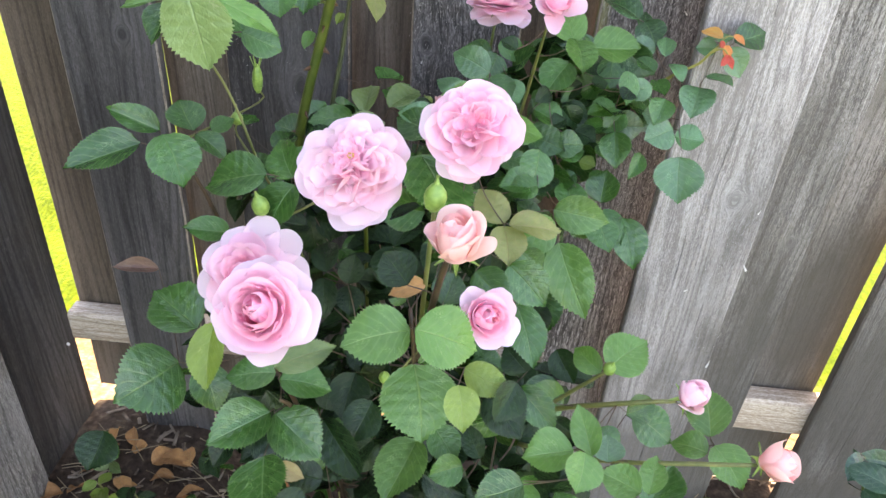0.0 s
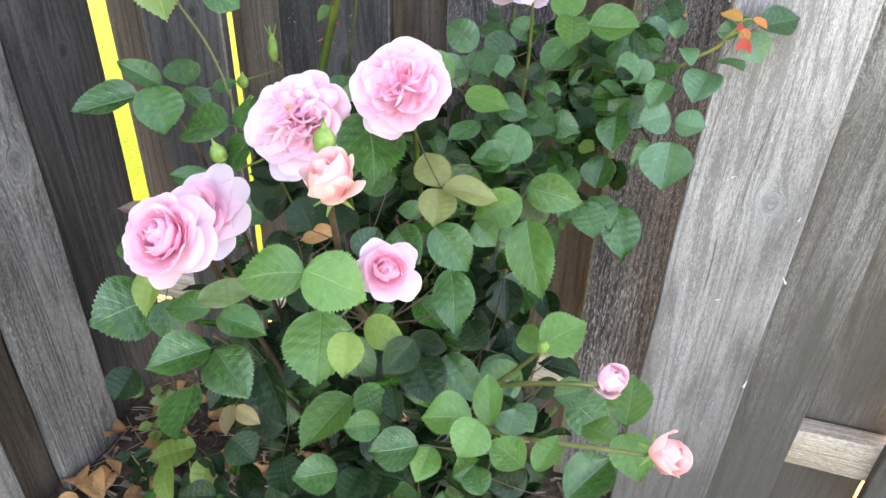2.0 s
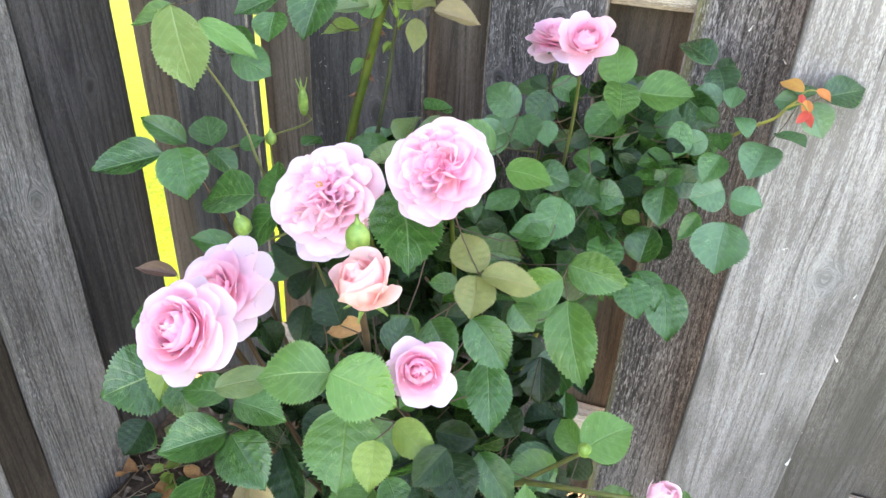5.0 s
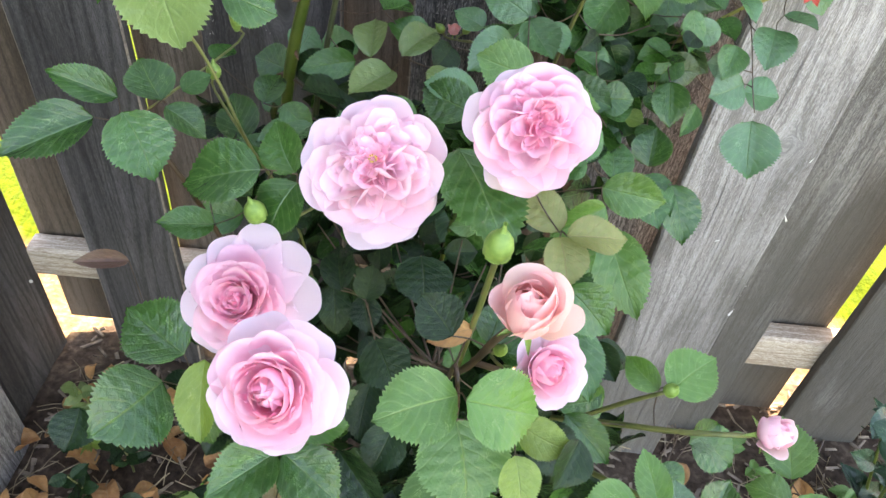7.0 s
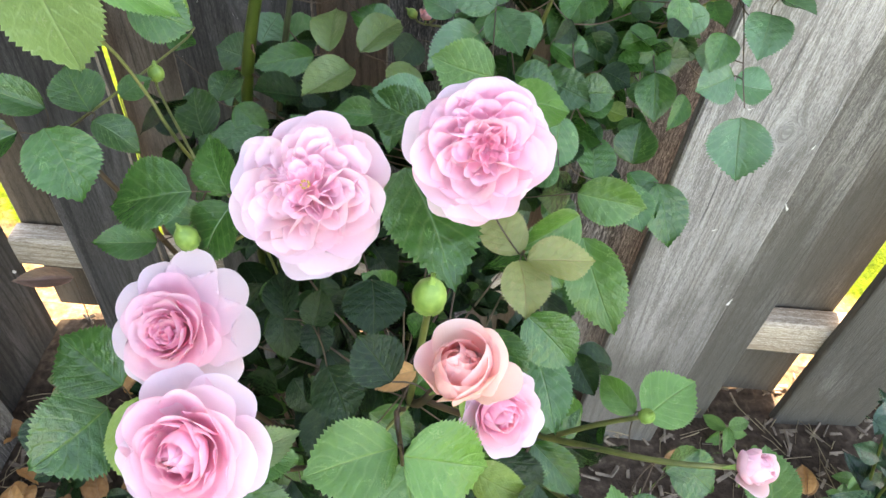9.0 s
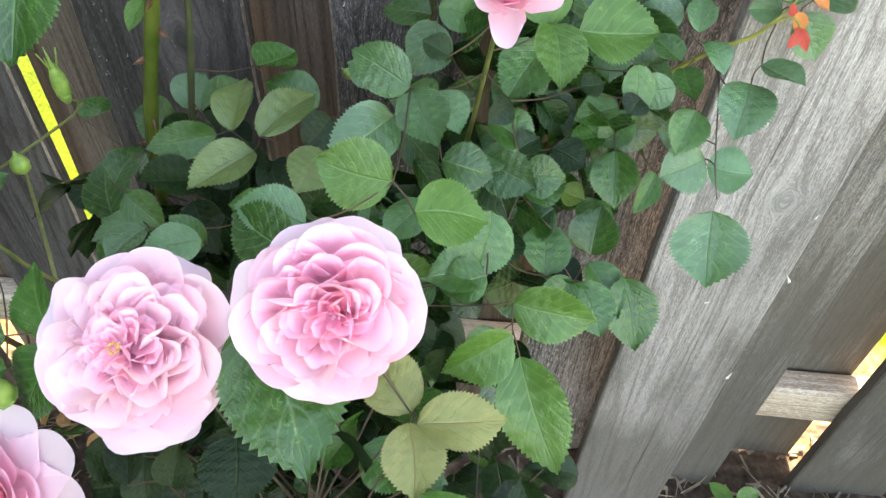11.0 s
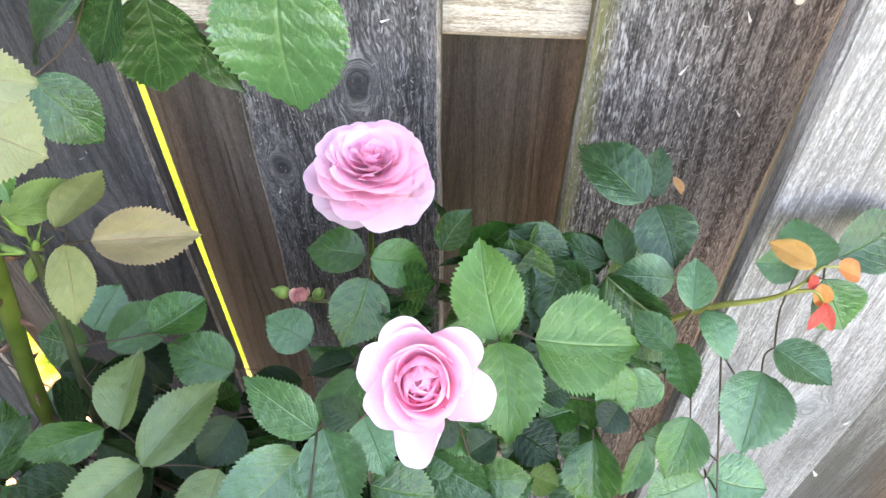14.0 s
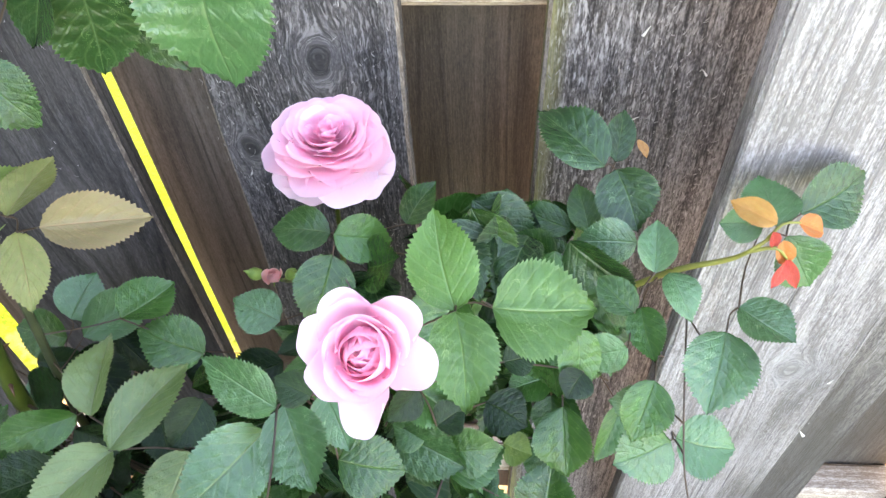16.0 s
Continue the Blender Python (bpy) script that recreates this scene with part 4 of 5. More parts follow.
# ---- blooms ----
def petal_mesh(tone, cup, belly, curl, ruffle, notch, droop, seed):
    """A petal of length 1 along z and width 1, its inner face towards +y."""
    rnd = random.Random(seed)
    ph, ph2 = rnd.uniform(0, 6), rnd.uniform(0, 6)
    bm = bmesh.new()
    uvl = bm.loops.layers.uv.new("UVMap")
    nu, nv = 16, 12
    ph3, f1, f2 = rnd.uniform(0, 6), rnd.uniform(3.2, 4.6), rnd.uniform(7.0, 9.5)
    lean = rnd.uniform(-0.06, 0.06)
    fan = radians(52)
    grid = []
    for j in range(nv + 1):
        v = j / nv
        row = []
        for i in range(nu + 1):
            u = 2 * i / nu - 1
            rim = 1 - droop * abs(u) ** 2.6 - notch * math.exp(-(u / 0.25) ** 2) + 0.022 * math.sin(f1 * u + ph) + 0.007 * math.sin(f2 * u + ph3)
            r = v * (1 - (1 - rim) * v * v)
            h = 0.5 * (0.2 + 0.8 * math.sin(0.5 * math.pi * min(1.0, v / 0.66)) ** 0.9) * (1 - (1 - rim) * v * v)
            x = h * math.sin(fan * u) / math.sin(fan) + lean * v * v
            z = r * (math.cos(fan * u * v) * 0.55 + 0.45)
            y = cup * x * x * 2.2 - belly * math.sin(math.pi * min(1, v * 1.05)) - curl * max(0.0, v - 0.5) ** 2 * 2.4
            y += ruffle * v ** 3 * (math.sin(f1 * u + ph2) + 0.12 * math.sin(f2 * u + ph))
            row.append((bm.verts.new((x, y, z)), 0.5 + 0.5 * u, v))
        grid.append(row)
    for a, b in zip(grid, grid[1:]):
        for i in range(nu):
            f = bm.faces.new((a[i][0], a[i + 1][0], b[i + 1][0], b[i][0]))
            f.smooth = True
            for lp, src in zip(f.loops, (a[i], a[i + 1], b[i + 1], b[i])):
                lp[uvl].uv = src[1:]
    return mesh_of("petal", bm, PETAL[tone])


KINDS = {"guard": (0.24, 0.05, 0.05, 0.030, 0.03, 0.16), "open": (0.36, 0.10, 0.05, 0.026, 0.03, 0.16), "mid": (0.5, 0.12, 0.02, 0.022, 0.03, 0.18), "lobe": (0.18, 0.04, 0.02, 0.022, 0.02, 0.26), "wrap": (0.80, 0.16, -0.08, 0.012, 0.015, 0.15), "shell": (0.20, 0.06, 0.0, 0.014, 0.02, 0.12), "crumple": (0.55, 0.08, 0.04, 0.05, 0.06, 0.22)}
PETALS = {(tone, k): [petal_mesh(tone, *v, 10 * i + len(k)) for i in range(4)] for tone in PETAL for k, v in KINDS.items()}


def sepal_mesh():
    bm = bmesh.new()
    rows = []
    for j in range(6):
        v = j / 5
        w = 0.16 * (1 - v) ** 0.8 + 0.01
        rows.append([bm.verts.new((-w, 0.04 * v, v)), bm.verts.new((0, -0.05, v)), bm.verts.new((w, 0.04 * v, v))])
    for a, b in zip(rows, rows[1:]):
        for i in range(2):
            bm.faces.new((a[i], a[i + 1], b[i + 1], b[i])).smooth = True
    return mesh_of("sepal", bm, M_BUD)


SEPAL = sepal_mesh()


def hip_bm(r, h):
    """The green swelling under a bloom or the body of a closed bud."""
    bm = bmesh.new()
    bmesh.ops.create_uvsphere(bm, u_segments=12, v_segments=8, radius=1)
    for v in bm.verts:
        k = 1 - 0.35 * max(0, v.co.z) ** 2
        v.co = Vector((v.co.x * r * k, v.co.y * r * k, v.co.z * h))
    return bm


def heart_mesh(tone, turns):
    """The tightly rolled middle of a bloom: a dome with spiral folds, radius 1 and height 1."""
    bm = bmesh.new()
    uvl = bm.loops.layers.uv.new("UVMap")
    rows, cols = 14, 36
    grid = []
    for j in range(rows + 1):
        e = j / rows
        row = []
        for i in range(cols):
            a = 2 * math.pi * i / cols
            fold = (a * turns / (2 * math.pi) + e * 3.2) % 1.0
            r = math.cos(e * math.pi / 2) ** 0.75
            z = math.sin(e * math.pi / 2) ** 0.8 * (0.86 + 0.14 * fold)
            row.append(bm.verts.new((r * math.cos(a) * (0.94 + 0.06 * fold), r * math.sin(a) * (0.94 + 0.06 * fold), z)))
        grid.append(row)
    for p, q in zip(grid, grid[1:]):
        for i in range(cols):
            f = bm.faces.new((p[i], p[(i + 1) % cols], q[(i + 1) % cols], q[i]))
            f.smooth = True
            for lp in f.loops:
                lp[uvl].uv = (0.5, 0.35)
    return mesh_of("heart", bm, PETAL[tone])


def bloom(place, axis, R, rings, tone, label, sepals=5, stamens=0, spin=0.0, heart=(0.3, 0.5), outer=(), lean=(0.0, 0.0), rim=""):
    """rings: number, opening in degrees, length, width, foot radius, foot height (in R), kind."""
    rb = random.Random(int(1000 * abs(place[0]) + 77 * R * 1000))
    zed = Vector(axis).normalized()
    ex = Vector((0, 1, 0)).cross(zed)
    ex = ex.normalized() if ex.length > 0.01 else Vector((1, 0, 0))
    frame_m = Matrix((ex, zed.cross(ex), zed)).transposed().to_4x4()
    frame_m.translation = Vector(place) - bush.location - zed * R * 0.35
    holder = new("bloom", mesh_of("bloom", hip_bm(R * 0.16, R * 0.2), M_BUD, True))
    holder.parent = bush
    holder.matrix_local = frame_m
    tagged(holder, label)
    turn = spin
    for at, tilt, ln, wd in outer:
        m = Matrix.Rotation(radians(at + 90), 4, "Z") @ Matrix.Translation((0, -0.06 * R, 0)) @ Matrix.Rotation(radians(tilt), 4, "X") @ Matrix.Rotation(rb.uniform(-0.08, 0.08), 4, "Y") @ Matrix.Diagonal((wd * R, ln * R, ln * R, 1))
        child("petal", rb.choice(PETALS[rim or OUTER[tone], "lobe"]), holder, m)
    for ring, after in zip(rings, rings[1:] + rings[-1:]):
        n, kind = ring[0], ring[6]
        for i in range(n):
            tilt, ln, wd, r0, z0 = (a + (b - a) * 0.7 * i / n for a, b in zip(ring[1:6], after[1:6]))
            turn += 2 * math.pi / n if ring is rings[0] and not outer else 2.39996
            az = turn + rb.uniform(-0.2, 0.2)
            loose = {"guard": 8, "crumple": 16, "shell": 2.5}.get(kind, 6)
            gather = 0.0 if kind in ("guard", "lobe", "wrap", "shell") else 7.0 * math.sin(3 * az + 2 * spin + 1.0)
            th = radians(tilt + gather + rb.uniform(-loose, loose))
            sway = rb.uniform(-0.8, 0.8) if kind == "crumple" else rb.uniform(-0.15, 0.15)
            s = rb.uniform(0.86, 1.10)
            m = Matrix.Translation((lean[0] * R * (z0 > 0.02), lean[1] * R * (z0 > 0.02), 0)) @ Matrix.Rotation(az, 4, "Z") @ Matrix.Translation((0, -r0 * R, (z0 + rb.uniform(-0.02, 0.02)) * R)) @ Matrix.Rotation(th, 4, "X") @ Matrix.Rotation(rb.uniform(-0.12, 0.12), 4, "Y") @ Matrix.Rotation(sway, 4, "Z") @ Matrix.Diagonal((wd * R * s, ln * R, ln * R * s, 1))
            shade = INNER[tone] if tilt < 30 or z0 > 0.25 else rim or OUTER[tone] if kind == "guard" else tone
            child("petal", rb.choice(PETALS[shade, kind]), holder, m)
    child("heart", heart_mesh(INNER[tone], 3), holder, Matrix.Translation((lean[0] * R, lean[1] * R, 0)) @ Matrix.Diagonal((heart[0] * R, heart[0] * R, heart[1] * R, 1)), "tightly rolled innermost petals")
    for i in range(sepals):
        az = 2 * math.pi * i / sepals + spin
        m = Matrix.Rotation(az, 4, "Z") @ Matrix.Translation((0, -0.12 * R, 0.02 * R)) @ Matrix.Rotation(radians(105 + rb.uniform(-20, 15)), 4, "X") @ Matrix.Diagonal((0.7 * R, 0.7 * R, 0.62 * R, 1))
        child("sepal", SEPAL, holder, m, "pointed green sepal")
    for i in range(stamens):
        bm = bmesh.new()
        bmesh.ops.create_icosphere(bm, subdivisions=1, radius=R * 0.018)
        for v in bm.verts:
            v.co.z *= 1.8
        ob = new("stamen", mesh_of("stamen", bm, M_STAMEN, True))
        ob.parent = holder
        ob.location = (R * 0.05 * math.cos(2.4 * i), R * 0.05 * math.sin(2.4 * i), R * (0.60 + 0.02 * (i % 3)))
    return holder


ROSETTE = [(9, 90, 1.02, 1.15, 0.05, 0.0, "guard"), (9, 81, 1.0, 1.0, 0.05, 0.02, "open"), (9, 75, 0.92, 0.82, 0.05, 0.06, "open"), (10, 70, 0.85, 0.70, 0.05, 0.10, "crumple"),
           (10, 65, 0.77, 0.60, 0.05, 0.15, "crumple"), (10, 60, 0.67, 0.52, 0.05, 0.20, "crumple"), (9, 55, 0.57, 0.46, 0.05, 0.25, "crumple"), (9, 74, 0.46, 0.36, 0.02, 0.40, "crumple"), (8, 66, 0.37, 0.31, 0.02, 0.44, "crumple"), (6, 52, 0.28, 0.25, 0.03, 0.46, "crumple")]
DEEP = [(8, 90, 1.0, 1.2, 0.05, 0.0, "guard"), (7, 79, 1.0, 1.05, 0.06, 0.0, "open"), (8, 71, 0.97, 0.90, 0.06, 0.03, "open"), (9, 64, 0.90, 0.78, 0.06, 0.06, "open"),
        (9, 57, 0.81, 0.68, 0.06, 0.10, "crumple"), (9, 50, 0.71, 0.58, 0.06, 0.14, "crumple"), (8, 43, 0.61, 0.50, 0.06, 0.18, "crumple"), (8, 70, 0.46, 0.42, 0.03, 0.36, "crumple"), (7, 58, 0.38, 0.36, 0.03, 0.40, "crumple"), (5, 42, 0.30, 0.28, 0.04, 0.42, "crumple")]
CUP = [(6, 86, 1.02, 1.2, 0.06, 0.0, "guard"), (6, 70, 1.0, 1.15, 0.07, 0.02, "guard"), (6, 58, 0.94, 1.1, 0.08, 0.05, "open"), (6, 48, 0.86, 1.0, 0.10, 0.08, "open"), (5, 38, 0.79, 0.90, 0.13, 0.11, "mid"),
       (5, 27, 0.75, 0.80, 0.16, 0.13, "mid"), (4, 14, 0.71, 0.70, 0.17, 0.15, "wrap"), (4, 3, 0.70, 0.56, 0.14, 0.17, "wrap"), (3, -6, 0.70, 0.40, 0.09, 0.18, "wrap")]
NEST = [(6, 74, 0.92, 1.1, 0.06, 0.03, "open"), (7, 62, 0.88, 0.95, 0.06, 0.04, "open"), (7, 51, 0.80, 0.85, 0.07, 0.05, "open"), (7, 40, 0.70, 0.75, 0.08, 0.06, "mid"), (6, 29, 0.62, 0.64, 0.09, 0.07, "mid"), (5, 17, 0.56, 0.50, 0.10, 0.08, "mid"), (5, 30, 0.30, 0.34, 0.03, 0.30, "crumple"), (4, 12, 0.26, 0.28, 0.04, 0.32, "crumple")]
FULL = [(5, 116, 1.06, 1.40, 0.05, 0.0, "guard"), (6, 97, 1.05, 1.3, 0.05, 0.05, "guard"), (7, 87, 1.0, 1.15, 0.05, 0.10, "shell"), (8, 79, 0.94, 1.0, 0.05, 0.14, "shell"), (8, 72, 0.87, 0.9, 0.05, 0.17, "shell"),
        (8, 65, 0.79, 0.82, 0.05, 0.20, "shell"), (8, 57, 0.70, 0.74, 0.06, 0.22, "shell"), (7, 48, 0.60, 0.68, 0.07, 0.24, "shell"), (6, 40, 0.52, 0.60, 0.08, 0.26, "shell"), (7, 66, 0.36, 0.40, 0.04, 0.36, "crumple"), (6, 46, 0.31, 0.34, 0.03, 0.38, "crumple"), (4, 20, 0.26, 0.28, 0.04, 0.38, "crumple")]
STAR = [(6, 44, 0.84, 1.0, 0.10, 0.03, "open"), (5, 30, 0.78, 0.95, 0.14, 0.04, "mid"), (5, 16, 0.72, 0.82, 0.18, 0.05, "wrap"), (4, 4, 0.70, 0.66, 0.17, 0.06, "wrap"), (4, -6, 0.68, 0.48, 0.12, 0.08, "wrap")]
BUDDING = [(4, 26, 1.25, 1.25, 0.18, 0.0, "open"), (3, 13, 1.30, 1.25, 0.24, 0.0, "wrap"), (3, 4, 1.30, 1.05, 0.24, 0.02, "wrap"), (3, -4, 1.28, 0.8, 0.19, 0.03, "wrap"), (3, -6, 1.26, 0.5, 0.11, 0.04, "wrap")]
HALF = [(5, 70, 1.10, 1.15, 0.10, 0.0, "guard"), (5, 46, 1.03, 1.15, 0.12, 0.01, "open"), (4, 30, 0.96, 1.05, 0.15, 0.03, "mid"), (4, 16, 0.90, 0.88, 0.17, 0.05, "wrap"), (4, 4, 0.86, 0.66, 0.15, 0.06, "wrap"), (3, -5, 0.84, 0.44, 0.10, 0.07, "wrap")]

bloom((0.052, 0.518, 0.680), (-0.03, -0.62, 0.78), 0.0365, ROSETTE, "pale", "fully open pale pink rosette bloom", stamens=9, heart=(0.18, 0.52), outer=((-90, 98, 1.12, 1.2), (-62, 96, 1.05, 1.0)))
bloom((0.129, 0.514, 0.7145), (0.05, -0.80, 0.60), 0.0303, DEEP, "pink", "deep-cupped pink bloom with crowded petals", spin=0.4, heart=(0.16, 0.48), outer=((180, 94, 1.12, 1.1), (-105, 96, 1.10, 1.3), (20, 90, 1.02, 1.2)), lean=(0.06, 0.03))
bloom((0.022, 0.402, 0.643), (-0.10, -0.72, 0.68), 0.0283, CUP, "pink", "open pink cupped bloom with pale rim", spin=0.2, heart=(0.25, 0.78))
bloom((-0.017, 0.482, 0.607), (-0.12, -0.62, 0.77), 0.0310, NEST, "pink", "pink bloom tucked behind its neighbour, with pale wide outer petals", spin=1.1, heart=(0.12, 0.42),
      outer=((72, 78, 1.38, 1.25), (35, 80, 1.42, 1.25), (0, 82, 1.42, 1.3), (-35, 86, 1.30, 1.2), (110, 80, 1.15, 1.2), (150, 84, 1.12, 1.2), (190, 86, 1.08, 1.2), (235, 88, 1.05, 1.2)))
bloom((0.126, 0.418, 0.688), (-0.12, -0.22, 0.96), 0.0190, BUDDING, "peach", "half-open peach-pink bud", heart=(0.42, 1.20), outer=((20, 34, 1.42, 1.5), (80, 28, 1.45, 1.45), (-60, 30, 1.25, 1.5), (-10, 62, 1.25, 1.1)))
bloom((0.148, 0.443, 0.622), (0.30, -0.74, 0.60), 0.0205, HALF, "pink", "small half-open pink bloom", spin=0.3, heart=(0.22, 0.72))
bloom((0.183, 0.670, 0.757), (0.02, -0.66, 0.75), 0.0225, STAR, "pink", "pink cup with five spread outer petals", spin=1.1, heart=(0.26, 0.58),
      rim="pink", outer=((118, 60, 1.06, 0.90), (50, 60, 1.08, 0.92), (-14, 68, 1.08, 0.95), (-94, 78, 1.22, 0.82), (172, 58, 1.04, 1.05), (214, 56, 0.98, 1.0)))
bloom((0.142, 0.816, 0.720), (0.0, -0.10, 1.0), 0.0308, FULL, "pink", "full pink bloom in front of the boards", spin=0.9, heart=(0.16, 0.52))
bloom((0.291, 0.461, 0.557), (0.25, -0.50, 0.82), 0.0155, BUDDING, "blush", "small pale pink bud on a thin shoot", heart=(0.26, 1.06))
bloom((0.324, 0.401, 0.568), (0.70, -0.45, 0.55), 0.0155, BUDDING, "peach", "small peach-pink bud at the shoot's end", heart=(0.26, 1.06))
bloom((0.0886, 0.8206, 0.605), (0.1, -0.4, 0.9), 0.0078, BUDDING, "peach", "tiny peach-pink bud among the leaves", heart=(0.26, 1.06))


def bud(place, axis, r, h, key, label, splay=-18, reach=2.1):
    """A closed green bud on its stalk."""
    zed = Vector(axis).normalized()
    ex = zed.orthogonal().normalized()
    m = Matrix((ex, zed.cross(ex), zed)).transposed().to_4x4()
    m.translation = Vector(place) - bush.location
    ob = new("bud", mesh_of("bud", hip_bm(r, h), M_BUD, True))
    ob.parent = bush
    ob.matrix_local = m
    tagged(ob, label)
    for i in range(5):
        mm = Matrix.Rotation(2 * math.pi * i / 5, 4, "Z") @ Matrix.Translation((0, -r * 0.85, -h * 0.5)) @ Matrix.Rotation(radians(splay), 4, "X") @ Matrix.Diagonal((r * 2.6, r * 2, h * reach, 1))
        child("sepal", SEPAL, ob, mm)
    path = PATHS[key]
    foot = Vector(place) - bush.location - zed * h * 0.8
    near = min(path[len(path) // 2:], key=lambda p: (p - foot).length)
    if (near - foot).length > 0.004:
        bm, _ = tube([near, foot - zed * 0.012, foot], (0.0010, 0.0009), 6)
        part("stalk", bm, M_SHOOT, bush, "", True)
    return ob


bud((-0.012, 0.516, 0.641), (-0.15, -0.2, 0.95), 0.0062, 0.0085, "first", "plump green rose bud")
bud((0.112, 0.441, 0.703), (0.05, -0.1, 1), 0.0066, 0.0095, "peach_b", "plump green rose bud with long sepal tips")
bud((0.244, 0.495, 0.545), (0.1, -0.3, 0.9), 0.0048, 0.006, "low_b", "small light green bud")
bud((-0.072, 0.712, 0.655), (0.05, -0.1, 1), 0.0048, 0.015, "left", "slim green bud")
bud((-0.074, 0.656, 0.640), (0.1, -0.1, 1), 0.0052, 0.0065, "upleft", "round green bud")
bud((0.007, 0.742, 0.740), (-0.2, -0.1, 1), 0.0026, 0.0062, "second", "cluster bud with spiky sepals", 14, 2.4)
bud((0.012, 0.740, 0.731), (0.5, -0.2, 0.8), 0.0018, 0.0050, "second", "tiny green bud with spread sepals", 20, 2.6)
bud((0.0, 0.740, 0.727), (-0.9, -0.2, 0.5), 0.0018, 0.0052, "second", "tiny green bud with spread sepals", 20, 2.6)
bud((0.084, 0.462, 0.545), (0, -0.3, 1), 0.004, 0.005, "peach", "tiny green bud")
bud((0.128, 0.47, 0.60), (0.2, -0.4, 0.9), 0.004, 0.005, "peach_c", "tiny green bud")
bud((0.0765, 0.822, 0.606), (-0.6, -0.3, 0.7), 0.0042, 0.0055, "high", "tiny green bud")
bud((0.1005, 0.820, 0.609), (0.4, -0.3, 0.8), 0.0038, 0.0065, "high", "tiny green bud")
cane("tip", [(0.337, 0.765, 0.699), (0.346, 0.762, 0.705), (0.352, 0.760, 0.700)], (0.0011, 0.0006), M_LIME)
cane("tip_b", [(0.343, 0.766, 0.706), (0.348, 0.768, 0.714), (0.355, 0.768, 0.715)], (0.0008, 0.0005), M_LIME)
for a, b, w, tone in (((0.352, 0.760, 0.700), (0.346, 0.748, 0.694), 0.0065, "r"), ((0.352, 0.760, 0.700), (0.356, 0.750, 0.691), 0.0055, "r"), ((0.349, 0.764, 0.708), (0.352, 0.759, 0.696), 0.008, "new"), ((0.346, 0.769, 0.713), (0.329, 0.783, 0.713), 0.011, "amber"), ((0.354, 0.768, 0.715), (0.367, 0.769, 0.707), 0.010, "new"), ((0.344, 0.766, 0.711), (0.346, 0.762, 0.704), 0.006, "r"), ((0.297, 0.84, 0.70), (0.303, 0.833, 0.695), 0.006, "dead")):
    lay(CANE["tip"], Vector(a) - bush.location, Vector(b) - bush.location, w, tone, loose=0.4)


# ---- inner foliage ----
SPOTS = [Vector(c.matrix_local.translation) + bush.location for k in CANE.values() for c in k.children if c.name.startswith("leaf") and not c.name.startswith("leaf_stalk")]


def front_y(x, z):
    best = None
    for s in SPOTS:
        if (s.x - x) ** 2 + (s.z - z) ** 2 < 0.055 ** 2 and (best is None or s.y > best):
            best = s.y
    return best


fill = random.Random(5)
CLUMPS = [((0.07, 0.62, 0.47), (0.17, 0.12, 0.16), 110, "peach"), ((0.07, 0.58, 0.30), (0.19, 0.14, 0.17), 130, "under"), ((0.26, 0.79, 0.63), (0.11, 0.045, 0.08), 95, "arm"), ((0.02, 0.73, 0.53), (0.15, 0.08, 0.09), 90, "main"),
          ((0.17, 0.55, 0.38), (0.13, 0.12, 0.14), 100, "low"), ((-0.06, 0.60, 0.16), (0.14, 0.14, 0.10), 50, "front"), ((0.15, 0.72, 0.57), (0.11, 0.07, 0.09), 70, "cup"), ((0.10, 0.72, 0.40), (0.13, 0.07, 0.13), 80, "twin"), ((-0.06, 0.66, 0.34), (0.10, 0.09, 0.12), 50, "left")]
for (cx, cy, cz), (rx, ry, rz), count, key in CLUMPS:
    made, count = 0, int(count * 1.35)
    while made < count:
        p = Vector((fill.gauss(0, 0.5), fill.gauss(0, 0.5), fill.gauss(0, 0.5)))
        if p.length > 1.1:
            continue
        q = Vector((cx + rx * p.x, cy + ry * p.y, max(0.05, cz + rz * p.z)))
        fy = front_y(q.x, q.z)
        if fy is not None and q.y < fy + 0.03:
            q.y = min(0.86, fy + 0.03 + fill.uniform(0, 0.06))
        if q.x > 0.275:
            continue
        d = Vector((fill.uniform(-1, 1), fill.uniform(-0.7, 0.2), fill.uniform(-0.9, 0.5))).normalized()
        ln = fill.uniform(0.024, 0.042)
        # mostly g, so the inner shade comes from the leaf colour
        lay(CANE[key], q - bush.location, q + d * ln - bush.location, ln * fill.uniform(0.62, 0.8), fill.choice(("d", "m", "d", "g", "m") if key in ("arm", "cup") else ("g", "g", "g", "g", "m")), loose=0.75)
        made += 1
    for k in range(max(3, count // 9)):
        a = Vector((cx + fill.uniform(-rx, rx) * 0.6, cy + fill.uniform(-ry, ry) * 0.6, cz + fill.uniform(-rz, rz) * 0.6)) - bush.location
        path = PATHS[key]
        near = min(path[len(path) // 4:], key=lambda s: (s - a).length)
        bm, _ = tube([near, (near + a) / 2 + Vector((0, 0, -0.01)), a], (0.0011, 0.0005), 5)
        part("twig", bm, M_TWIG, CANE[key], "", True)

# ---- ground litter ----
lit = random.Random(9)


def ground_z(x, y):
    return GROUND + 0.016 * noise.noise((x * 5, y * 5, 0)) + 0.008 * noise.noise((x * 19, y * 19, 3))


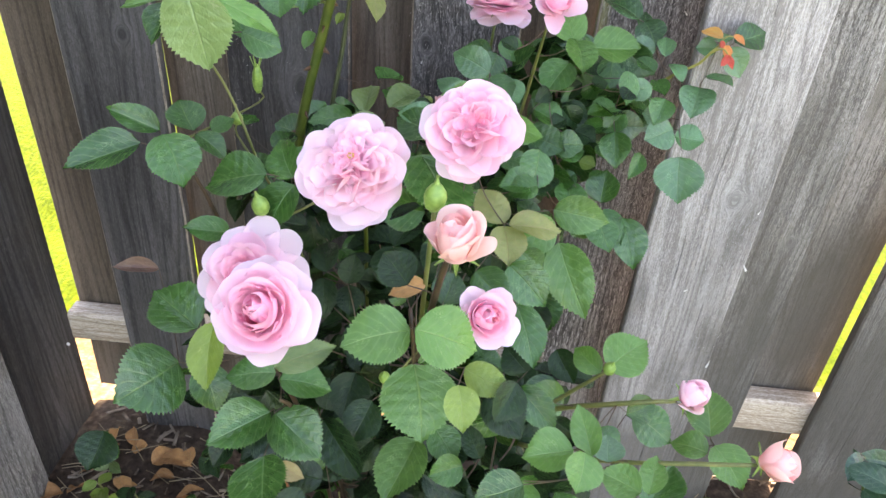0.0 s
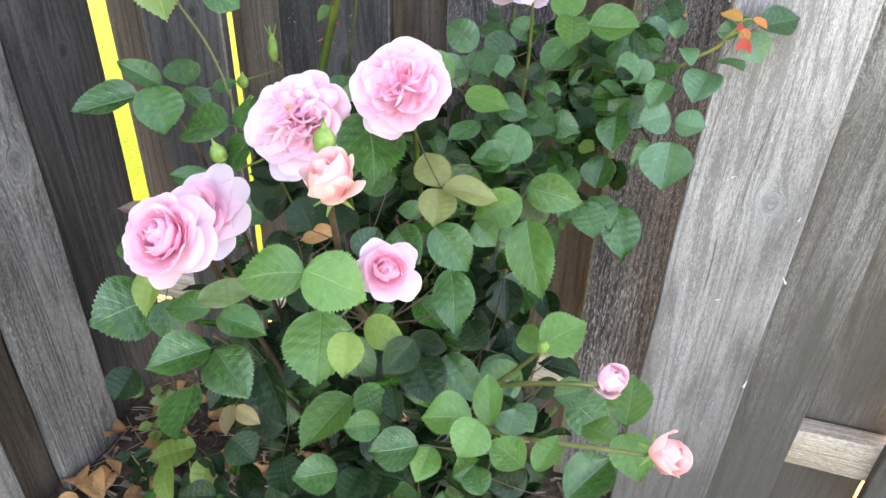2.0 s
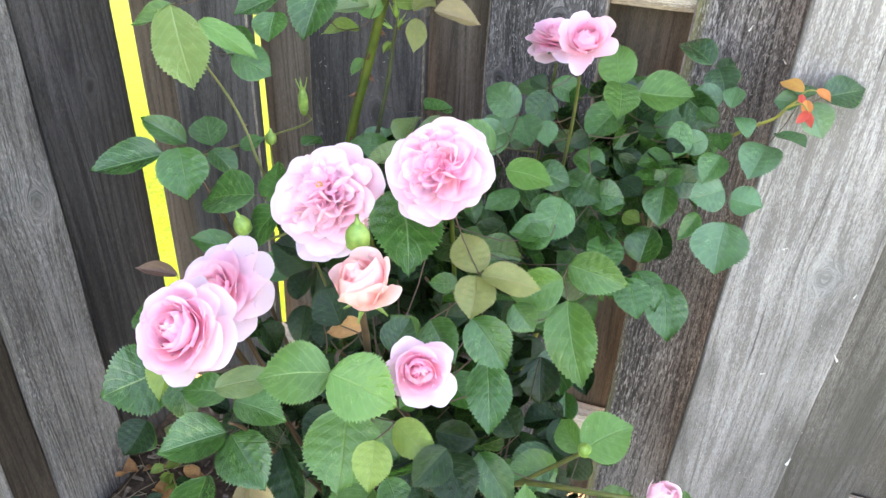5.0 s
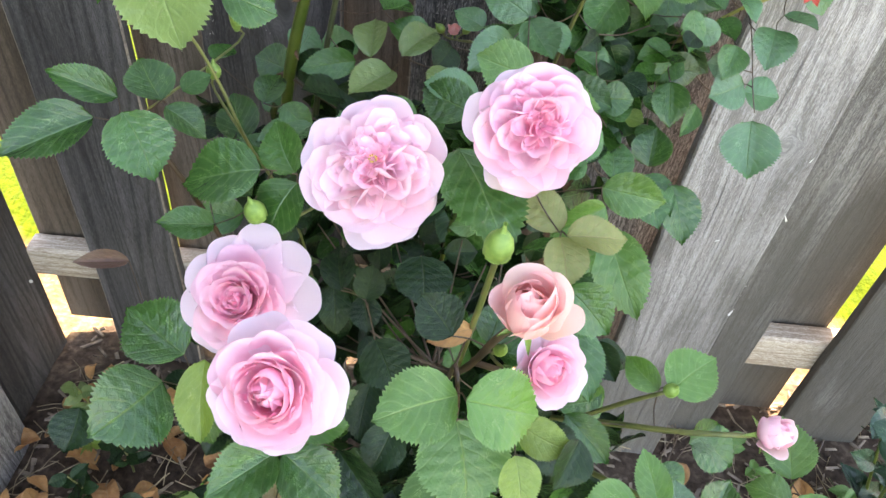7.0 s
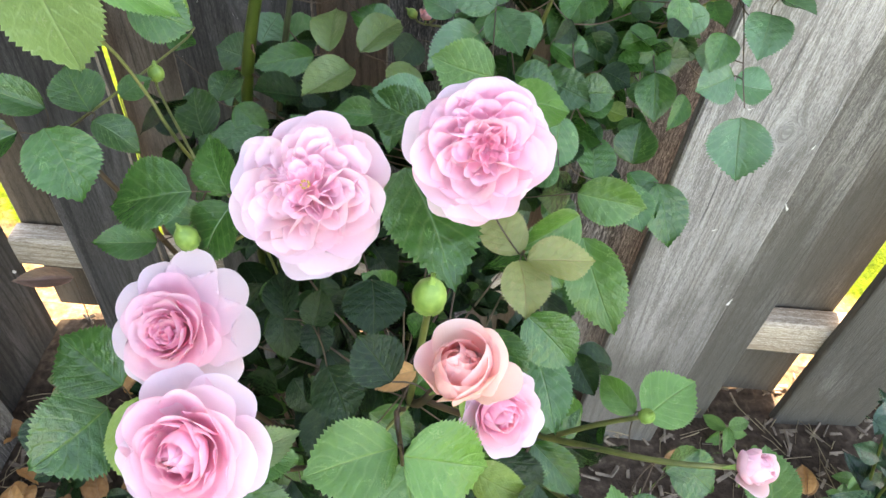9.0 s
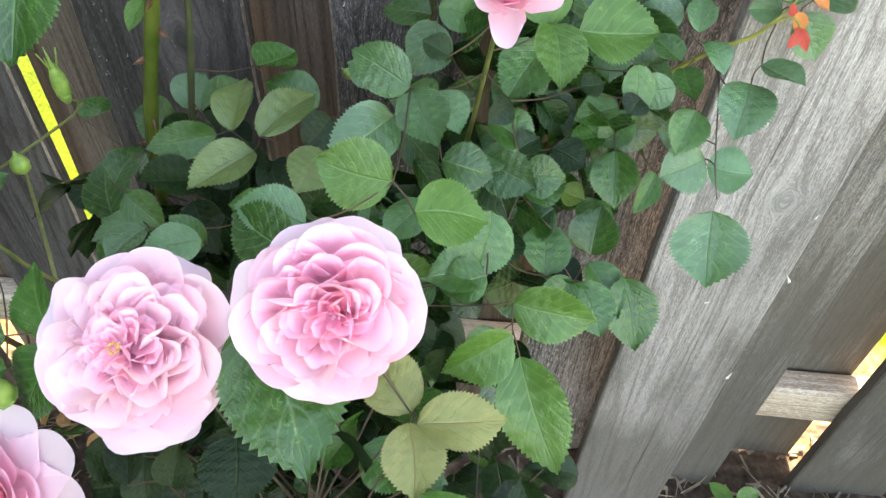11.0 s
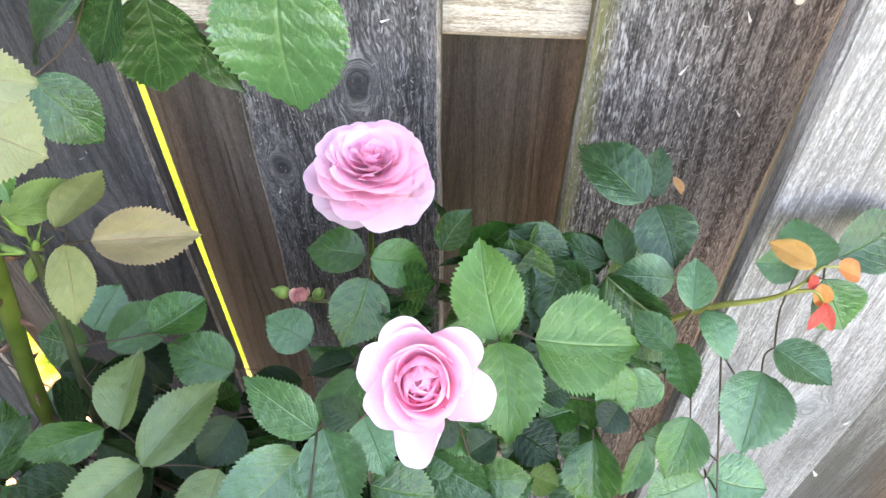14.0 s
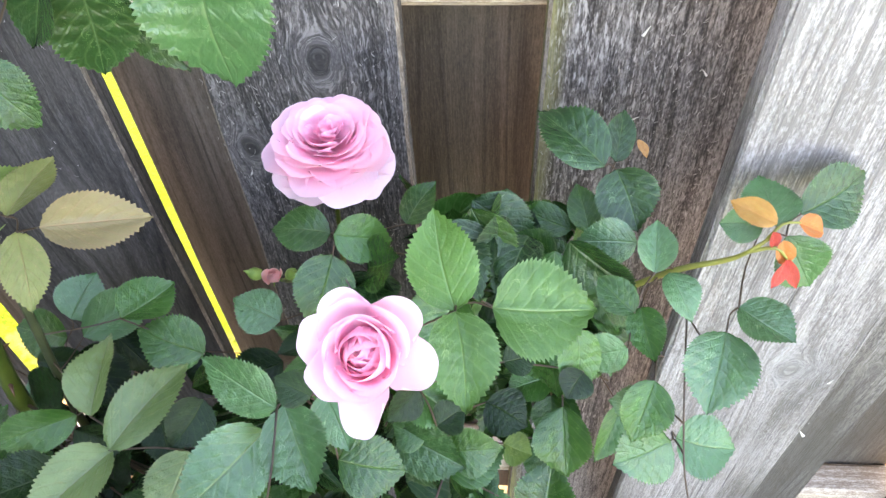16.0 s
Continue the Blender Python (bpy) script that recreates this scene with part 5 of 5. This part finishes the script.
def chips():
    bm = bmesh.new()
    for i in range(1500):
        x, y = lit.uniform(-0.44, 0.85), lit.uniform(0.2, 0.95)
        ln, w, h = lit.uniform(0.008, 0.035), lit.uniform(0.0015, 0.007), lit.uniform(0.001, 0.004)
        m = pose(x, y, ground_z(x, y) + 0.003 + lit.uniform(0, 0.004), lit.uniform(-25, 25), lit.uniform(-25, 25), lit.uniform(0, 360)) @ Matrix.Diagonal((ln, w, h, 1))
        vs = [bm.verts.new(m @ Vector(c)) for c in ((-0.5, -0.5, -0.5), (0.5, -0.3, -0.5), (0.45, 0.5, -0.5), (-0.4, 0.4, -0.5), (-0.5, -0.4, 0.5), (0.5, -0.3, 0.4), (0.4, 0.4, 0.5), (-0.5, 0.4, 0.4))]
        for f in ((4, 5, 6, 7), (0, 1, 5, 4), (1, 2, 6, 5), (2, 3, 7, 6), (3, 0, 4, 7)):
            bm.faces.new([vs[k] for k in f])
    ob = new("mulch", mesh_of("mulch", bm, M_CHIP))
    return tagged(ob, "dark brown bark mulch and twigs on the soil", "mulch", kind="stuff")


chips()


def turf():
    bm = bmesh.new()
    for i in range(1500):
        x, y = lit.uniform(0.42, 1.1), lit.uniform(0.1, 0.80)
        if lit.random() > min(1.0, 0.12 + max(0, 0.74 - y) * 2.2):
            continue
        b = Vector((x, y, ground_z(x, y)))
        d = Vector((lit.uniform(-0.6, 0.6), lit.uniform(-0.6, 0.6), 1)).normalized() * lit.uniform(0.015, 0.05)
        s = Vector((-d.y, d.x, 0)).normalized() * 0.0012
        bend = Vector((d.x, d.y, 0)) * 0.6
        a0, a1, m0, m1, t = bm.verts.new(b - s), bm.verts.new(b + s), bm.verts.new(b + d * 0.6 - s * 0.7), bm.verts.new(b + d * 0.6 + s * 0.7), bm.verts.new(b + d + bend)
        bm.faces.new((a0, a1, m1, m0))
        bm.faces.new((m0, m1, t))
    return tagged(new("grass", mesh_of("grass", bm, M_BLADE)), "sparse short grass beside the fence", "grass", kind="stuff")


turf()


def straw():
    bm = bmesh.new()
    for i in range(380):
        right = i % 3
        x, y = (lit.uniform(0.42, 1.0), lit.uniform(0.45, 0.88)) if right else (lit.uniform(-0.44, -0.1), lit.uniform(0.45, 0.88))
        b = Vector((x, y, ground_z(x, y) + lit.uniform(0.003, 0.012)))
        a = lit.uniform(0, 6.3)
        d = Vector((math.cos(a), math.sin(a), lit.uniform(-0.05, 0.25))) * lit.uniform(0.02, 0.07)
        s = Vector((-d.y, d.x, 0)).normalized() * lit.uniform(0.0004, 0.0009)
        up = Vector((0, 0, 0.0012))
        mid = b + d * 0.5 + Vector((lit.uniform(-1, 1), lit.uniform(-1, 1), 0.5)) * 0.004
        rows = [[bm.verts.new(p - s), bm.verts.new(p + up), bm.verts.new(p + s)] for p in (b, mid, b + d)]
        for p, q in zip(rows, rows[1:]):
            for k in range(2):
                bm.faces.new((p[k], p[k + 1], q[k + 1], q[k]))
    return tagged(new("straw", mesh_of("straw", bm, M_STRAW)), "dry straw and thin twigs strewn on the soil", "straw", kind="stuff")


straw()
for i in range(58):
    x, y = (lit.uniform(-0.44, -0.10), lit.uniform(0.45, 0.87)) if i < 46 else (lit.uniform(0.45, 0.78), lit.uniform(0.62, 0.8))
    ob = new("fallen_leaf", lit.choice(LEAVES["dead"]))
    s = lit.uniform(0.028, 0.055)
    ob.matrix_world = pose(x, y, ground_z(x, y) + 0.012, lit.uniform(-30, 30), lit.uniform(-30, 30), lit.uniform(0, 360)) @ Matrix.Diagonal((s * lit.uniform(0.45, 0.8), s, s * 1.8, 1))
    if i % 6 == 0:
        ob.matrix_world = pose(lit.uniform(-0.43, -0.26), lit.uniform(0.56, 0.74), GROUND + 0.022, lit.uniform(-20, 20), lit.uniform(-20, 20), lit.uniform(0, 360)) @ Matrix.Diagonal((s * 0.9, s * 1.1, s * 3.0, 1))
    tagged(ob, "dry curled orange-brown leaf lying on the mulch", "fallen leaf", "fallen leaves")


def seedling(name, place, height, leaves, size, tone, label, category, spread=1.0):
    """A small plant: one stem and leaves that spread from it."""
    top = tagged(empty(name, place), label, category)
    bm, fine = tube([(0, 0, -0.01), (0.004, -0.004, height * 0.5), (0.0, -0.012, height)], (0.0018, 0.0008), 6)
    part("stem", bm, M_SHOOT, top, "", True)
    for i in range(leaves):
        p = fine[max(1, int((len(fine) - 1) * (0.35 + 0.65 * i / max(1, leaves - 1))))]
        a = 2.4 * i + place[0] * 40
        d = Vector((math.cos(a), math.sin(a) * 0.8 - 0.25, lit.uniform(-0.2, 0.5))).normalized() * size * lit.uniform(0.8, 1.15)
        lay(top, p, p + d * spread, size * 0.55, tone, loose=0.25)
    return top


LEAVES["shrub"] = []
for i, sh in enumerate(SHAPES[:4]):
    me = LEAVES["g"][i].copy()
    me.materials.clear()
    me.materials.append(M_SHRUB)
    LEAVES["shrub"].append(me)
for k, (x, y, h, n, size, tone) in enumerate(((0.562, 0.835, 0.05, 5, 0.034, "l"), (0.60, 0.80, 0.03, 4, 0.024, "l"), (0.70, 0.735, 0.045, 7, 0.03, "l"), (0.735, 0.77, 0.04, 6, 0.03, "l"), (-0.385, 0.80, 0.09, 7, 0.028, "o"), (-0.36, 0.74, 0.07, 6, 0.026, "y2"), (-0.33, 0.66, 0.09, 8, 0.028, "g"), (-0.29, 0.71, 0.10, 8, 0.028, "g"), (-0.25, 0.63, 0.10, 8, 0.03, "g"))):
    seedling("weed", (x, y, ground_z(x, y)), h, n, size, tone, "small green weed growing from the litter", "weed")
shrub = tagged(empty("shrub", (0.72, 0.70, GROUND)), "dark glossy-leaved shrub beside the fence", "shrub")
for k in range(5):
    a = k * 1.3
    tip = (0.05 * math.cos(a) - 0.05, 0.04 * math.sin(a) - 0.01, 0.24 + 0.03 * k)
    bm, fine = tube([(0.01 * k, 0, -0.02), (tip[0] * 0.4, tip[1] * 0.4, 0.13), tip], (0.003, 0.0014), 6)
    stem = part("stem", bm, M_CANE, shrub, "", True)
    for i in range(7):
        p = fine[int((len(fine) - 1) * (0.45 + 0.55 * i / 6))]
        b = 2.4 * i + k
        d = Vector((math.cos(b), math.sin(b) - 0.3, lit.uniform(-0.1, 0.6))).normalized() * lit.uniform(0.045, 0.06)
        lay(stem, p, p + d, lit.uniform(0.024, 0.03), "shrub", loose=0.25)


# ---- splinters and nail heads on the boards ----
def splinter_mesh():
    bm = bmesh.new()
    bmesh.ops.create_cone(bm, cap_ends=True, segments=5, radius1=0.0011, radius2=0.0002, depth=0.007)
    for v in bm.verts:
        v.co.y *= 0.6
        v.co.x += 0.0012 * math.sin(400 * v.co.z)
    return mesh_of("splinter", bm, M_NAIL)


def nail_mesh():
    bm = bmesh.new()
    bmesh.ops.create_cone(bm, cap_ends=True, segments=12, radius1=0.0028, radius2=0.0024, depth=0.0016)
    bmesh.ops.rotate(bm, matrix=Matrix.Rotation(radians(90), 3, "X"), verts=bm.verts)
    return mesh_of("nail_head", bm, M_NAIL)


SPLINTER, NAIL = splinter_mesh(), nail_mesh()
FENCES = {ob.name: ob for ob in scene.objects if ob.name.endswith("_fence")}
for key, x, z, big in (("forward_fence", 0.458, 0.440, 1.3), ("forward_fence", 0.456, 0.289, 1.6), ("forward_fence", 0.452, 0.515, 0.8), ("forward_fence", 0.40, 0.40, 0.8), ("forward_fence", 0.38, 0.55, 0.7), ("shadowbox_fence", 0.305, 0.727, 1.0), ("shadowbox_fence", 0.308, 0.667, 0.8), ("shadowbox_fence", 0.284, 0.642, 0.7), ("shadowbox_fence", 0.342, 0.70, 0.7), ("shadowbox_fence", 0.33, 0.76, 0.8), ("shadowbox_fence", 0.27, 0.79, 0.7), ("shadowbox_fence", 0.14, 0.75, 0.7), ("shadowbox_fence", 0.06, 0.62, 0.6)):
    child("splinter", SPLINTER, FENCES[key], pose(x, -0.0012, z, lit.uniform(-12, 12), lit.uniform(-60, 60), 0) @ Matrix.Diagonal((big, big, big, 1)), "pale raised splinter")
for key, x, z in (("shadowbox_fence", -0.545, 0.12), ("shadowbox_fence", -0.47, 0.12), ("shadowbox_fence", 0.272, 0.77), ("shadowbox_fence", 0.352, 0.77)):
    child("nail_head", NAIL, FENCES[key], pose(x, -0.0008, z), "weathered nail head")


def weathered_grain(key, x0, x1, z0, z1, count, seed):
    """Raised fibres that weather has lifted from a board's face, in drifts."""
    rf = random.Random(seed)
    bm = bmesh.new()
    made = 0
    while made < count:
        x, z = rf.uniform(x0, x1), rf.uniform(z0, z1)
        if noise.noise((x * 30, seed, z * 9)) < rf.uniform(-0.35, 0.35):
            continue
        a = rf.gauss(0.15, 0.45)
        ln, w = rf.uniform(0.0015, 0.0055), rf.uniform(0.00012, 0.00032)
        d = Vector((math.sin(a), 0, math.cos(a))) * ln
        side = Vector((math.cos(a), 0, -math.sin(a))) * w
        out = Vector((0, -rf.uniform(0.0004, 0.0013), 0))
        b = Vector((x, -0.0004, z))
        mid = b + d * 0.5 + out * 0.7 + side * rf.uniform(-2, 2)
        v = [bm.verts.new(p) for p in (b - side, b + side, mid - side, mid + side, b + d + out)]
        bm.faces.new((v[0], v[1], v[3], v[2]))
        bm.faces.new((v[2], v[3], v[4]))
        made += 1
    ob = part("weathered_grain", bm, M_FIBRE, FENCES[key], "pale raised wood fibres")
    return tagged(ob, "pale raised wood fibres", kind="stuff")


weathered_grain("shadowbox_fence", 0.254, 0.372, 0.45, 1.0, 1500, 1)
weathered_grain("shadowbox_fence", 0.044, 0.164, 0.45, 1.0, 700, 2)
weathered_grain("shadowbox_fence", -0.166, -0.04, 0.45, 1.0, 110, 3)
weathered_grain("forward_fence", 0.342, 0.458, 0.2, 1.0, 900, 4)
